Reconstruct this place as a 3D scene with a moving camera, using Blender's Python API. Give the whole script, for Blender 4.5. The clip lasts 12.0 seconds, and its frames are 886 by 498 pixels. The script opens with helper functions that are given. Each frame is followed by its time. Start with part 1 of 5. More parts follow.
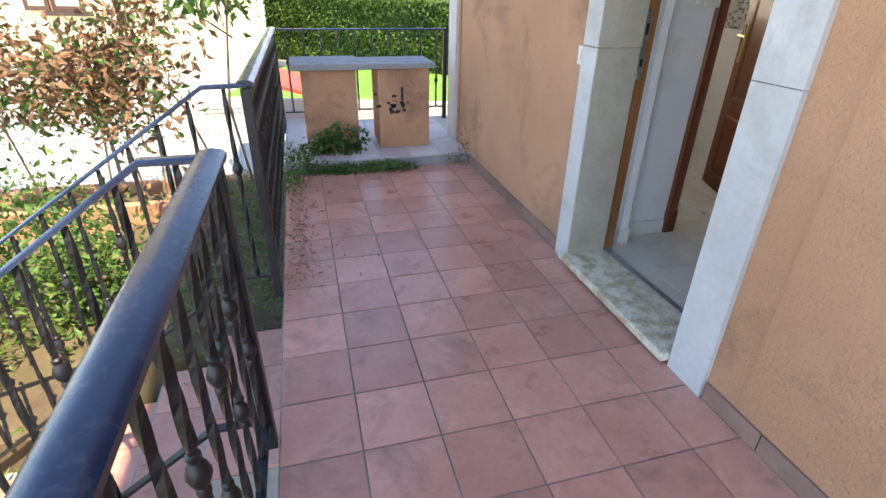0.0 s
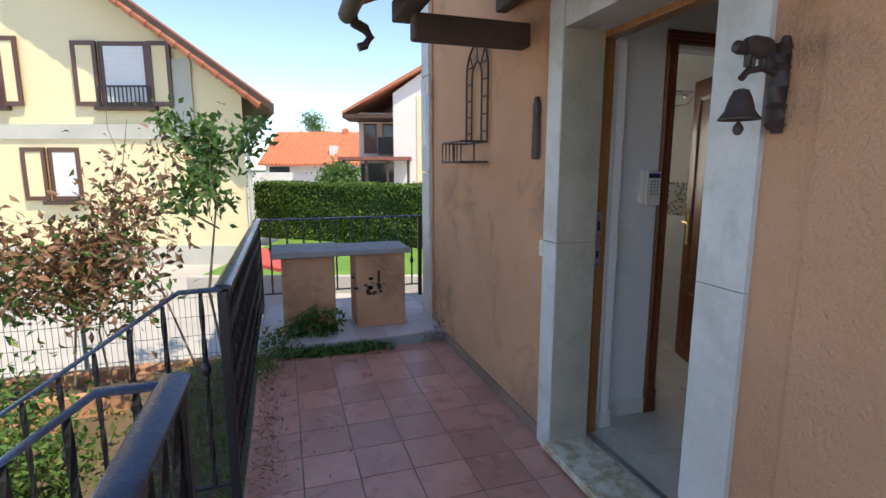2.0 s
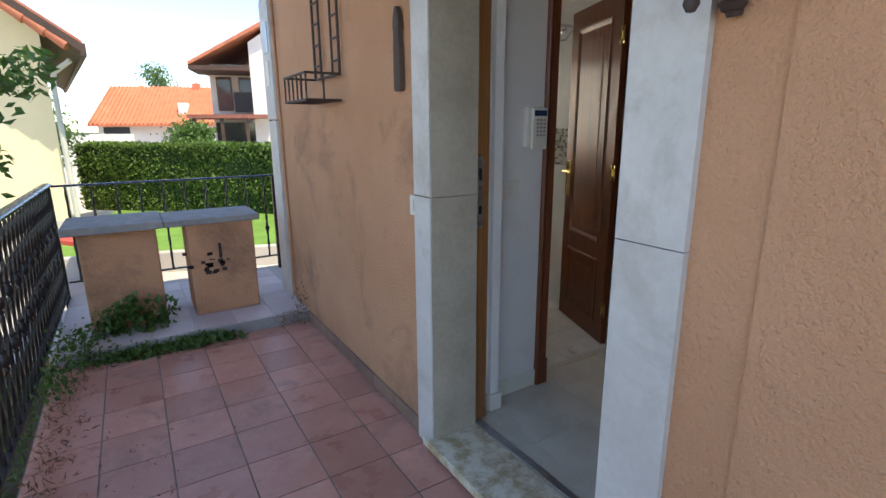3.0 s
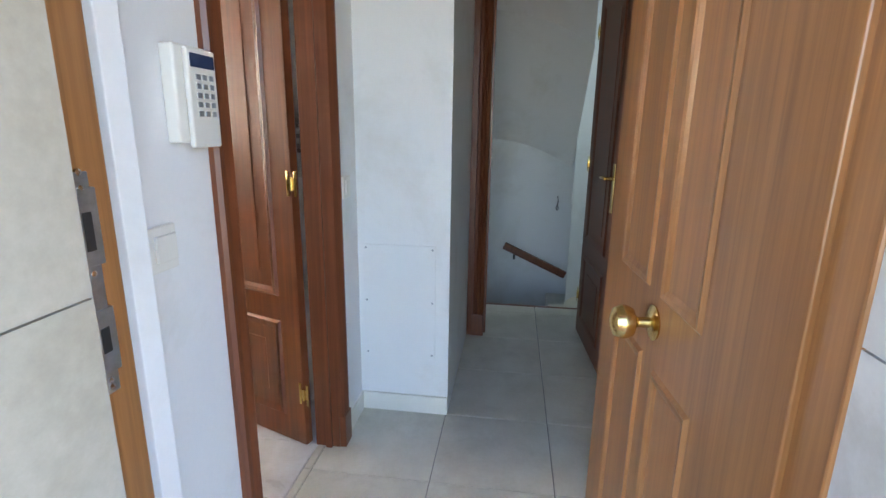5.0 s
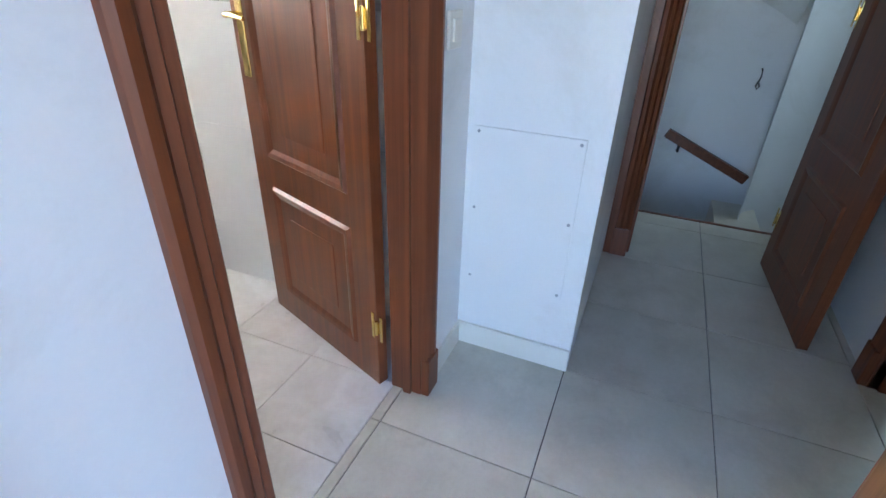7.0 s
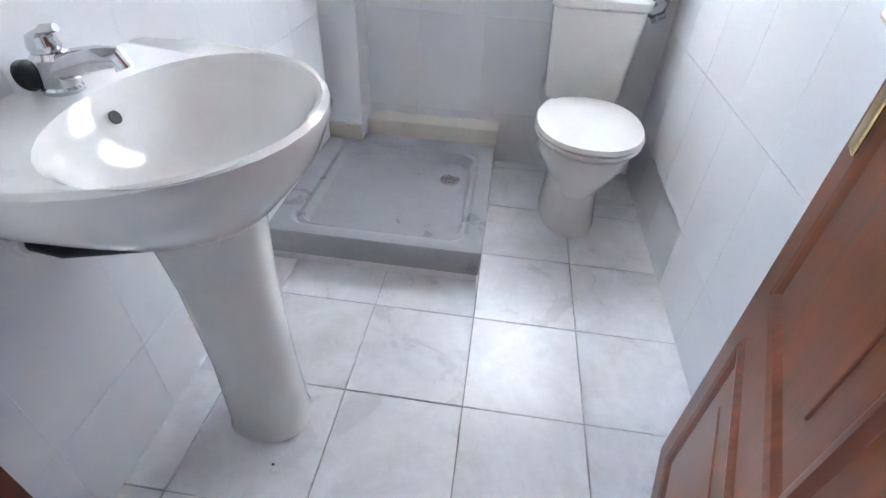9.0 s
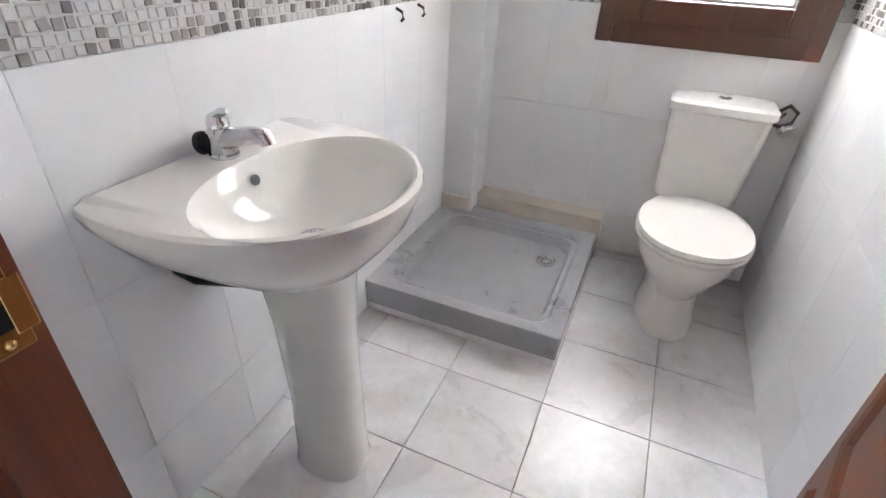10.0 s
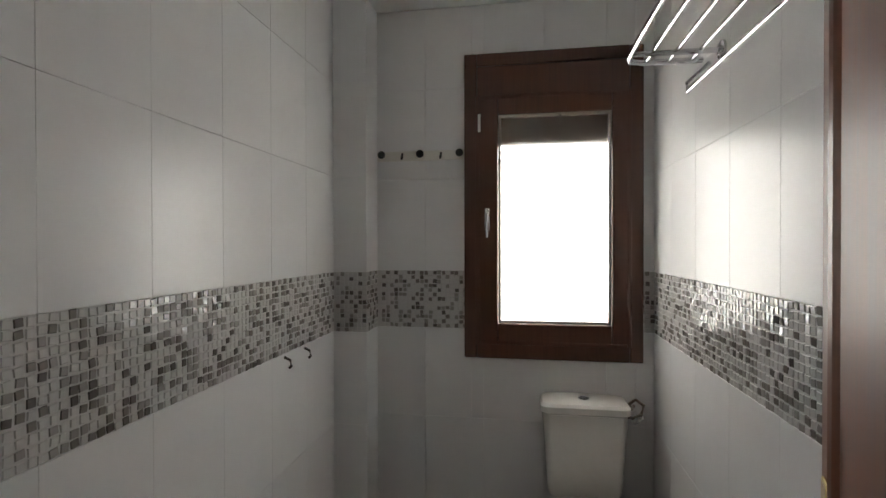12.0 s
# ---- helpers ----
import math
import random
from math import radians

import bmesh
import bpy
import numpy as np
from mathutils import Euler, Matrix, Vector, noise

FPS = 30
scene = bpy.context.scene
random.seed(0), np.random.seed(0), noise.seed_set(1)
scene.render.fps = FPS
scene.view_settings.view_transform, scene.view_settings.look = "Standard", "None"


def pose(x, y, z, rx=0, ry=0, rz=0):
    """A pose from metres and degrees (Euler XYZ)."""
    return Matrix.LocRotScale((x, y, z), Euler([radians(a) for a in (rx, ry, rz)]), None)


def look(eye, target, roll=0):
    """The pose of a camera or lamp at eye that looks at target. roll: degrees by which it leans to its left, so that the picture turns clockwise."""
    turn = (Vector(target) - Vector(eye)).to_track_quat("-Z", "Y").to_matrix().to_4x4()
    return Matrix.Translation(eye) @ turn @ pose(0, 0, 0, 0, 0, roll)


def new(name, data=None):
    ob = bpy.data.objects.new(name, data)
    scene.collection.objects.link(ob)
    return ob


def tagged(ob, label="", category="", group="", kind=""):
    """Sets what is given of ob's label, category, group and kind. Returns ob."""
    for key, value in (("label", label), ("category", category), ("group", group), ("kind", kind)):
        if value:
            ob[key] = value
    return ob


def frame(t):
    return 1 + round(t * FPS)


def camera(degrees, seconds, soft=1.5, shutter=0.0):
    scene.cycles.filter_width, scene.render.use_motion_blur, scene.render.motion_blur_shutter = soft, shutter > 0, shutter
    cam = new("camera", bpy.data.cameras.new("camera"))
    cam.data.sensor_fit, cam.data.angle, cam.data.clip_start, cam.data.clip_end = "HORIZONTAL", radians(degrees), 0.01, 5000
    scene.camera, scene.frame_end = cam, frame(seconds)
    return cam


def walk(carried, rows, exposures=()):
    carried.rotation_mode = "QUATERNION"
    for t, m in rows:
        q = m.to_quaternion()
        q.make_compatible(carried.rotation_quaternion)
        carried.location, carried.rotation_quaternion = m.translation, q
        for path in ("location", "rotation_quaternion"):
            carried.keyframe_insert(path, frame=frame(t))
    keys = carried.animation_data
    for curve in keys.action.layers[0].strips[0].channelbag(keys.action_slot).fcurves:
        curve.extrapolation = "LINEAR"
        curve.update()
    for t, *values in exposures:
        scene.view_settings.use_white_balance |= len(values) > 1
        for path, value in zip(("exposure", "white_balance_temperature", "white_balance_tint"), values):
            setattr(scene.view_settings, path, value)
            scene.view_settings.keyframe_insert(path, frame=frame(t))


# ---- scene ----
cam = camera(83.7, 12.0)
PATH = [
    (0, (-1.333, 3.62, 1.356), (-0.858, 5.321, 0.418), 1.0),
    (0.5, (-1.326, 3.595, 1.403), (-0.79, 5.379, 0.676), 0.7),
    (1, (-1.321, 3.573, 1.441), (-0.765, 5.427, 0.936), 0.1),
    (1.5, (-1.312, 3.576, 1.483), (-0.747, 5.461, 1.126), -0.1),
    (2, (-1.297, 3.627, 1.483), (-0.693, 5.506, 1.164), -0.0),
    (2.5, (-1.163, 3.847, 1.445), (-0.433, 5.671, 1.07), -0.1),
    (3, (-0.996, 4.11, 1.38), (0.033, 5.759, 0.909), -0.4),
    (3.5, (-0.842, 4.462, 1.343), (0.506, 5.804, 0.724), -1.1),
    (3.7, (-0.803, 4.58, 1.331), (0.658, 5.795, 0.705), -1.3),
    (5.3, (-0.228, 5.335, 1.332), (1.708, 5.476, 0.851), 0.5),
    (5.5, (-0.185, 5.364, 1.331), (1.749, 5.469, 0.833), 0.3),
    (6, (-0.047, 5.357, 1.288), (1.847, 5.537, 0.67), 0.2),
    (6.5, (0.121, 5.345, 1.264), (1.907, 5.712, 0.442), 0.5),
    (6.7, (0.21, 5.365, 1.244), (1.935, 5.829, 0.345), 1.1),
    (8.3, (0.886, 5.69, 1.185), (1.476, 7.18, -0.013), 4.5),
    (8.5, (0.955, 5.76, 1.204), (1.323, 7.293, -0.026), 3.9),
    (9, (1.061, 5.858, 1.227), (0.897, 7.407, -0.028), 3.1),
    (9.5, (1.137, 5.854, 1.253), (0.619, 7.365, 0.05), 3.1),
    (10, (1.152, 5.832, 1.295), (0.509, 7.405, 0.24), 2.7),
    (10.5, (1.139, 5.789, 1.336), (0.443, 7.467, 0.499), 1.8),
    (11, (1.137, 5.763, 1.392), (0.464, 7.555, 0.81), 0.8),
    (11.5, (1.143, 5.766, 1.451), (0.572, 7.661, 1.159), -0.1),
    (12, (1.13, 5.786, 1.497), (0.811, 7.76, 1.481), -0.1),
]
walk(cam, [(t, look(eye, target, roll)) for t, eye, target, roll in PATH],
     exposures=[(0.0, 2.4, 8500, 11), (0.5, 2.05, 8400, 11), (1.0, 1.65, 8000, 11), (1.5, 1.4, 7900, 11), (2.5, 1.3, 7700, 11), (3.0, 1.65, 8200, 11), (3.5, 2.0, 8600, 11), (3.7, 2.1, 8600, 11), (5.3, 3.85, 7600, 11), (6.0, 3.75, 7100, 11), (6.7, 3.8, 6900, 11), (8.3, 4.0, 6200, 13), (8.6, 4.0, 6000, 13), (9.0, 4.0, 5700, 12), (9.6, 4.05, 6200, 14), (10.5, 3.55, 6450, 14), (11.2, 2.6, 6600, 11), (12.0, 1.9, 7000, 11)])

# ---- world, sun and large lights ----
SUN_ELEVATION, SUN_AZIMUTH = radians(60), radians(150)
world = bpy.data.worlds.new("sky")
scene.world = world
world.use_nodes = True
wn = world.node_tree.nodes
sky = wn.new("ShaderNodeTexSky")
sky.sky_type, sky.sun_disc = "NISHITA", False
sky.sun_elevation, sky.sun_rotation = SUN_ELEVATION, SUN_AZIMUTH
sky.air_density, sky.dust_density, sky.ozone_density = 0.75, 0.05, 4.5
world.node_tree.links.new(sky.outputs[0], wn["Background"].inputs[0])
wn["Background"].inputs[1].default_value = 0.15
sun = new("sun", bpy.data.lights.new("sun", "SUN"))
sun.data.energy, sun.data.angle, sun.data.color = 2.3, radians(0.53), (1.0, 0.95, 0.86)
sun_way = Vector((math.sin(SUN_AZIMUTH) * math.cos(SUN_ELEVATION), math.cos(SUN_AZIMUTH) * math.cos(SUN_ELEVATION), math.sin(SUN_ELEVATION)))
sun.rotation_euler = sun_way.to_track_quat("Z", "Y").to_euler()


def area_lamp(name, place, aim, width, height, watts, color):
    lamp = new(name, bpy.data.lights.new(name, "AREA"))
    lamp.data.shape, lamp.data.size, lamp.data.size_y = "RECTANGLE", width, height
    lamp.data.energy, lamp.data.color = watts, color
    lamp.matrix_world = look(place, aim)
    return lamp


area_lamp("bathroom_window_light", (1.26, 8.24, 1.6), (1.26, 6.0, 1.5), 0.6, 1.0, 6, (1.0, 0.99, 0.97))
# bluish fill lamp added to brighten the stairwell; no window is seen there
area_lamp("stairwell_fill_light", (3.6, 3.32, 2.0), (3.5, 5.0, 1.0), 0.8, 0.9, 0.7, (0.55, 0.8, 1.0))


# ---- materials ----
def node(nt, kind, **values):
    n = nt.nodes.new(kind)
    for key, value in values.items():
        n.inputs[key.replace("_", " ")].default_value = value
    return n


def material(name, c1, c2, rough=0.6, scale=4.0, fine=60.0, bump=0.15, metal=0.0, stain=None, stain_scale=1.2, stain_amount=0.35,
             vary=0.0, stretch=(1, 1, 1), wobble=0.0, rough_var=0.1, coat=0.0, bump_scale=None, contrast=(0.3, 0.7), island=False, trans=0.0):
    """A surface in two tones with grain, stains and relief, in world-sized units."""
    m = bpy.data.materials.new(name)
    m.use_nodes = True
    nt, links = m.node_tree, m.node_tree.links
    bsdf = nt.nodes["Principled BSDF"]
    geo = nt.nodes.new("ShaderNodeNewGeometry")
    mapping = nt.nodes.new("ShaderNodeMapping")
    mapping.inputs["Scale"].default_value = stretch
    links.new(geo.outputs["Position"], mapping.inputs["Vector"])
    where = mapping.outputs[0]
    if vary or island:
        info = nt.nodes.new("ShaderNodeObjectInfo")
        rnd = geo.outputs["Random Per Island"] if island else info.outputs["Random"]
        shift = nt.nodes.new("ShaderNodeVectorMath")
        shift.operation = "MULTIPLY_ADD"
        shift.inputs[1].default_value = (1, 1, 1)
        mul = nt.nodes.new("ShaderNodeMath")
        mul.operation, mul.inputs[1].default_value = "MULTIPLY", 37.0
        links.new(rnd, mul.inputs[0])
        links.new(where, shift.inputs[0])
        links.new(mul.outputs[0], shift.inputs[2])
        where = shift.outputs[0]
    big = node(nt, "ShaderNodeTexNoise", Scale=scale, Detail=6.0, Roughness=0.6, Distortion=wobble)
    small = node(nt, "ShaderNodeTexNoise", Scale=fine, Detail=4.0, Roughness=0.65)
    links.new(where, big.inputs["Vector"])
    links.new(where, small.inputs["Vector"])
    mixf = nt.nodes.new("ShaderNodeMath")
    mixf.operation, mixf.inputs[1].default_value = "MULTIPLY_ADD", 0.35
    links.new(small.outputs[0], mixf.inputs[0])
    links.new(big.outputs[0], mixf.inputs[2])
    ramp = nt.nodes.new("ShaderNodeMapRange")
    ramp.inputs[1].default_value, ramp.inputs[2].default_value = contrast[0] + 0.17, contrast[1] + 0.17
    links.new(mixf.outputs[0], ramp.inputs[0])
    mix = nt.nodes.new("ShaderNodeMix")
    mix.data_type = "RGBA"
    mix.inputs["A"].default_value, mix.inputs["B"].default_value = (*c1, 1), (*c2, 1)
    links.new(ramp.outputs[0], mix.inputs["Factor"])
    colour = mix.outputs["Result"]
    if stain:
        spot = node(nt, "ShaderNodeTexNoise", Scale=stain_scale, Detail=8.0, Roughness=0.7, Distortion=0.4)
        links.new(where, spot.inputs["Vector"])
        mr = nt.nodes.new("ShaderNodeMapRange")
        mr.inputs[1].default_value, mr.inputs[2].default_value, mr.inputs[4].default_value = 0.52, 0.72, stain_amount
        links.new(spot.outputs[0], mr.inputs[0])
        mix2 = nt.nodes.new("ShaderNodeMix")
        mix2.data_type = "RGBA"
        mix2.inputs["B"].default_value = (*stain, 1)
        links.new(mr.outputs[0], mix2.inputs["Factor"])
        links.new(colour, mix2.inputs["A"])
        colour = mix2.outputs["Result"]
    if vary:
        hsv = nt.nodes.new("ShaderNodeHueSaturation")
        vr = nt.nodes.new("ShaderNodeMapRange")
        vr.inputs[3].default_value, vr.inputs[4].default_value = 1 - vary, 1 + vary
        links.new(rnd, vr.inputs[0])
        links.new(vr.outputs[0], hsv.inputs["Value"])
        links.new(colour, hsv.inputs["Color"])
        colour = hsv.outputs[0]
    links.new(colour, bsdf.inputs["Base Color"])
    rr = nt.nodes.new("ShaderNodeMapRange")
    rr.inputs[3].default_value, rr.inputs[4].default_value = max(0.02, rough - rough_var), min(1, rough + rough_var)
    links.new(big.outputs[0], rr.inputs[0])
    links.new(rr.outputs[0], bsdf.inputs["Roughness"])
    bsdf.inputs["Metallic"].default_value = metal
    bsdf.inputs["Coat Weight"].default_value = coat
    bsdf.inputs["Coat Roughness"].default_value = 0.12
    if trans:
        bsdf.inputs["Transmission Weight"].default_value = trans
    if bump:
        bp = nt.nodes.new("ShaderNodeBump")
        bp.inputs["Strength"].default_value, bp.inputs["Distance"].default_value = bump, 0.004
        if bump_scale:
            bn = node(nt, "ShaderNodeTexNoise", Scale=bump_scale, Detail=3.0, Roughness=0.6)
            links.new(where, bn.inputs["Vector"])
            links.new(bn.outputs[0], bp.inputs["Height"])
        else:
            links.new(mixf.outputs[0], bp.inputs["Height"])
        links.new(bp.outputs[0], bsdf.inputs["Normal"])
    return m


def wood(name, dark, light, rough=0.35, axis=2, coat=0.3, vary=0.0):
    s = [20.0, 20.0, 20.0]
    s[axis] = 0.55
    return material(name, dark, light, rough, 2.2, 7.0, 0.0, stretch=s, wobble=0.5, coat=coat, rough_var=0.08, contrast=(0.2, 0.75), vary=vary)


STUCCO = material("orange_stucco", (0.53, 0.264, 0.143), (0.63, 0.338, 0.196), 0.9, 1.6, 130, 0.9, stain=(0.2, 0.115, 0.075), stain_scale=1.3, stain_amount=0.85, bump_scale=70)
for n in STUCCO.node_tree.nodes:
    if n.type == "BUMP":
        n.inputs["Distance"].default_value = 0.014
SKIRT = material("brown_skirting_tile", (0.22, 0.13, 0.1), (0.36, 0.22, 0.16), 0.6, 6, 70, 0.2, vary=0.15, stain=(0.12, 0.1, 0.08))
TERRACOTTA = material("terracotta_tile", (0.5, 0.22, 0.165), (0.64, 0.325, 0.245), 0.3, 3.5, 45, 0.12, vary=0.16, stain=(0.22, 0.12, 0.1), stain_scale=3.5, stain_amount=0.7)
GROUT = material("grey_grout", (0.28, 0.25, 0.23), (0.42, 0.39, 0.36), 0.9, 8, 90, 0.3)
STONE = material("white_marble_surround", (0.5, 0.49, 0.47), (0.64, 0.63, 0.61), 0.5, 2.2, 40, 0.12, stain=(0.3, 0.27, 0.22), stain_scale=3.0, stain_amount=0.6)
# far jamb: darker and more beige than the plate on its front
STONE_SIDE = material("darker_beige_stone", (0.34, 0.3, 0.235), (0.5, 0.45, 0.37), 0.6, 2.6, 50, 0.15, stain=(0.3, 0.25, 0.18), stain_scale=2.2, stain_amount=0.5)
THRESH = material("mottled_marble", (0.44, 0.33, 0.18), (0.74, 0.68, 0.54), 0.4, 13, 60, 0.08, stain=(0.4, 0.3, 0.18), stain_scale=30, stain_amount=0.6, contrast=(0.38, 0.6))
WALL_GROUT = material("pale_wall_grout", (0.75, 0.74, 0.72), (0.79, 0.78, 0.76), 0.8, 8, 90, 0.1)
TERRACE_GROUT = material("dark_terrace_joint", (0.13, 0.1, 0.085), (0.34, 0.29, 0.25), 0.9, 2.5, 60, 0.3)
IRON = material("black_iron", (0.008, 0.009, 0.012), (0.018, 0.02, 0.026), 0.38, 14, 160, 0.35, rough_var=0.12, stain=(0.3, 0.3, 0.32), stain_scale=30, stain_amount=0.07)
RAILPAINT = material("blue_black_paint", (0.010, 0.022, 0.055), (0.022, 0.042, 0.095), 0.25, 10, 150, 0.2, rough_var=0.12, stain=(0.5, 0.52, 0.55), stain_scale=30, stain_amount=0.09)
RUST = material("dark_cast_iron", (0.035, 0.022, 0.02), (0.06, 0.04, 0.036), 0.55, 14, 120, 0.3)
WHITE = material("white_wall_paint", (0.76, 0.77, 0.77), (0.82, 0.82, 0.81), 0.7, 1.2, 120, 0.12, stain=(0.5, 0.46, 0.38), stain_scale=1.8, stain_amount=0.32)
CEILING = material("ceiling_paint", (0.78, 0.78, 0.77), (0.82, 0.82, 0.81), 0.8, 1.2, 100, 0.1)
SAPELE = wood("dark_red_wood", (0.085, 0.021, 0.0075), (0.21, 0.056, 0.018), 0.42, 2, 0.15)
SAPELE_X = wood("dark_red_wood_across", (0.085, 0.021, 0.0075), (0.21, 0.056, 0.018), 0.42, 0, 0.15)
OAK = wood("brown_door_wood", (0.17, 0.062, 0.02), (0.4, 0.175, 0.062), 0.34, 2, 0.2)
BROWN_FRAME = wood("brown_window_wood", (0.07, 0.025, 0.014), (0.12, 0.045, 0.024), 0.35, 2, 0.3)
HALL_TILE = material("beige_floor_tile", (0.58, 0.53, 0.43), (0.7, 0.655, 0.56), 0.32, 4.5, 70, 0.04, vary=0.04, stain=(0.42, 0.37, 0.29), stain_scale=4, stain_amount=0.4)
BATH_TILE = material("white_marbled_floor_tile", (0.66, 0.64, 0.63), (0.8, 0.79, 0.79), 0.3, 3, 40, 0.03, vary=0.03, wobble=2.0, stain=(0.52, 0.46, 0.4), stain_scale=3.2, stain_amount=0.45)
WALL_TILE = material("white_wall_tile", (0.76, 0.76, 0.76), (0.8, 0.795, 0.785), 0.3, 2.0, 10, 0.006, rough_var=0.03, vary=0.004, bump_scale=4)
CERAMIC = material("white_ceramic", (0.8, 0.775, 0.725), (0.84, 0.815, 0.77), 0.09, 2, 30, 0.0, rough_var=0.03, stain=(0.68, 0.63, 0.55), stain_scale=5, stain_amount=0.25)
TRAY = material("grey_shower_tray", (0.33, 0.33, 0.335), (0.4, 0.4, 0.405), 0.3, 4, 60, 0.03, stain=(0.44, 0.42, 0.39), stain_scale=3, stain_amount=0.4)
CHROME = material("chrome", (0.6, 0.6, 0.62), (0.7, 0.7, 0.72), 0.12, 5, 60, 0.0, metal=1.0, rough_var=0.05)
BRASS = material("brass", (0.7, 0.5, 0.18), (0.8, 0.6, 0.26), 0.22, 12, 90, 0.03, metal=1.0)
STEEL = material("galvanised_steel", (0.32, 0.34, 0.35), (0.5, 0.52, 0.54), 0.4, 25, 90, 0.05, metal=0.9)
WHITE_PLASTIC = material("white_plastic", (0.74, 0.72, 0.65), (0.78, 0.76, 0.7), 0.35, 5, 60, 0.0)
BLACK = material("black_rubber", (0.012, 0.012, 0.012), (0.02, 0.02, 0.02), 0.5, 8, 60, 0.0)
CONCRETE = material("pale_concrete", (0.4, 0.385, 0.355), (0.5, 0.48, 0.44), 0.85, 0.8, 40, 0.2, stain=(0.36, 0.34, 0.3), stain_scale=0.5, stain_amount=0.4)
SLAB = material("grey_slab", (0.22, 0.22, 0.22), (0.36, 0.36, 0.35), 0.8, 5, 60, 0.4, stain=(0.12, 0.11, 0.1), stain_scale=5, stain_amount=0.6)
SOIL = material("soil", (0.09, 0.06, 0.035), (0.16, 0.12, 0.07), 0.95, 5, 50, 0.8, stain=(0.1, 0.13, 0.04), stain_scale=2, stain_amount=0.6)
GRASS = material("lawn", (0.09, 0.2, 0.03), (0.15, 0.3, 0.05), 0.9, 3, 50, 0.6)
CREAM = material("cream_facade", (0.78, 0.66, 0.4), (0.82, 0.71, 0.46), 0.9, 0.6, 60, 0.2, stain=(0.66, 0.56, 0.36), stain_scale=0.4, stain_amount=0.3)
BAND = material("grey_render_band", (0.45, 0.45, 0.4), (0.55, 0.54, 0.48), 0.9, 1.5, 50, 0.2)
ROOF = material("red_roof_tile", (0.42, 0.13, 0.07), (0.56, 0.21, 0.12), 0.8, 2.5, 30, 0.2, vary=0.1)
SOFFIT = material("brown_timber", (0.05, 0.03, 0.022), (0.09, 0.055, 0.04), 0.7, 3, 40, 0.2)
SHUTTER = material("white_shutter", (0.72, 0.73, 0.75), (0.78, 0.79, 0.8), 0.5, 3, 40, 0.0)
FARWHITE = material("white_facade", (0.7, 0.68, 0.64), (0.78, 0.76, 0.72), 0.9, 0.6, 30, 0.1)


def leaf_material(name, c1, c2, vary=0.35):
    m = material(name, c1, c2, 0.55, 30, 120, 0.0, island=True, vary=vary)
    nt = m.node_tree
    bsdf = nt.nodes["Principled BSDF"]
    thin = nt.nodes.new("ShaderNodeBsdfTranslucent")
    add = nt.nodes.new("ShaderNodeMixShader")
    add.inputs[0].default_value = 0.3
    nt.links.new(bsdf.inputs["Base Color"].links[0].from_socket, thin.inputs[0])
    nt.links.new(bsdf.outputs[0], add.inputs[1])
    nt.links.new(thin.outputs[0], add.inputs[2])
    nt.links.new(add.outputs[0], nt.nodes["Material Output"].inputs[0])
    return m


LEAF = leaf_material("green_leaves", (0.05, 0.12, 0.025), (0.1, 0.2, 0.045))
DRY_LEAF = leaf_material("dry_brown_leaves", (0.17, 0.085, 0.045), (0.32, 0.19, 0.11))
HEDGE_LEAF = leaf_material("hedge_leaves", (0.06, 0.125, 0.02), (0.13, 0.23, 0.045))
FERN = leaf_material("weeds", (0.09, 0.15, 0.03), (0.17, 0.24, 0.06))
BARK = material("bark", (0.16, 0.12, 0.09), (0.28, 0.22, 0.17), 0.9, 10, 60, 0.4)

frosted = bpy.data.materials.new("frosted_glass")
frosted.use_nodes = True
fn = frosted.node_tree
thin = fn.nodes.new("ShaderNodeBsdfTranslucent")
thin.inputs[0].default_value = (0.93, 0.94, 0.93, 1)
fmix = fn.nodes.new("ShaderNodeMixShader")
fmix.inputs[0].default_value = 0.65
fn.nodes["Principled BSDF"].inputs["Roughness"].default_value = 0.3
fn.nodes["Principled BSDF"].inputs["Transmission Weight"].default_value = 1.0
fn.links.new(fn.nodes["Principled BSDF"].outputs[0], fmix.inputs[1])
fn.links.new(thin.outputs[0], fmix.inputs[2])
fn.links.new(fmix.outputs[0], fn.nodes["Material Output"].inputs[0])
FROST = frosted

GLASS = material("window_glass", (0.05, 0.06, 0.07), (0.07, 0.08, 0.09), 0.06, 2, 10, 0.0, rough_var=0.02)


# ---- mesh helpers ----
def box(bm, x0, y0, z0, x1, y1, z1, bevel=0.0, m=None):
    vs = bmesh.ops.create_cube(bm, size=1.0)["verts"]
    mat = Matrix.Translation(((x0 + x1) / 2, (y0 + y1) / 2, (z0 + z1) / 2)) @ Matrix.Diagonal((abs(x1 - x0), abs(y1 - y0), abs(z1 - z0), 1))
    bmesh.ops.transform(bm, matrix=(m @ mat) if m else mat, verts=vs)
    if bevel:
        es = list({e for v in vs for e in v.link_edges})
        bmesh.ops.bevel(bm, geom=es, offset=bevel, segments=2, affect="EDGES", profile=0.5)
    return bm


def cyl(bm, a, b, r1, r2=None, n=12, caps=True):
    a, b = Vector(a), Vector(b)
    r2 = r1 if r2 is None else r2
    d = b - a
    vs = bmesh.ops.create_cone(bm, cap_ends=caps, segments=n, radius1=r1, radius2=r2, depth=d.length)["verts"]
    bmesh.ops.transform(bm, matrix=Matrix.Translation((a + b) / 2) @ d.to_track_quat("Z", "Y").to_matrix().to_4x4(), verts=vs)
    return bm


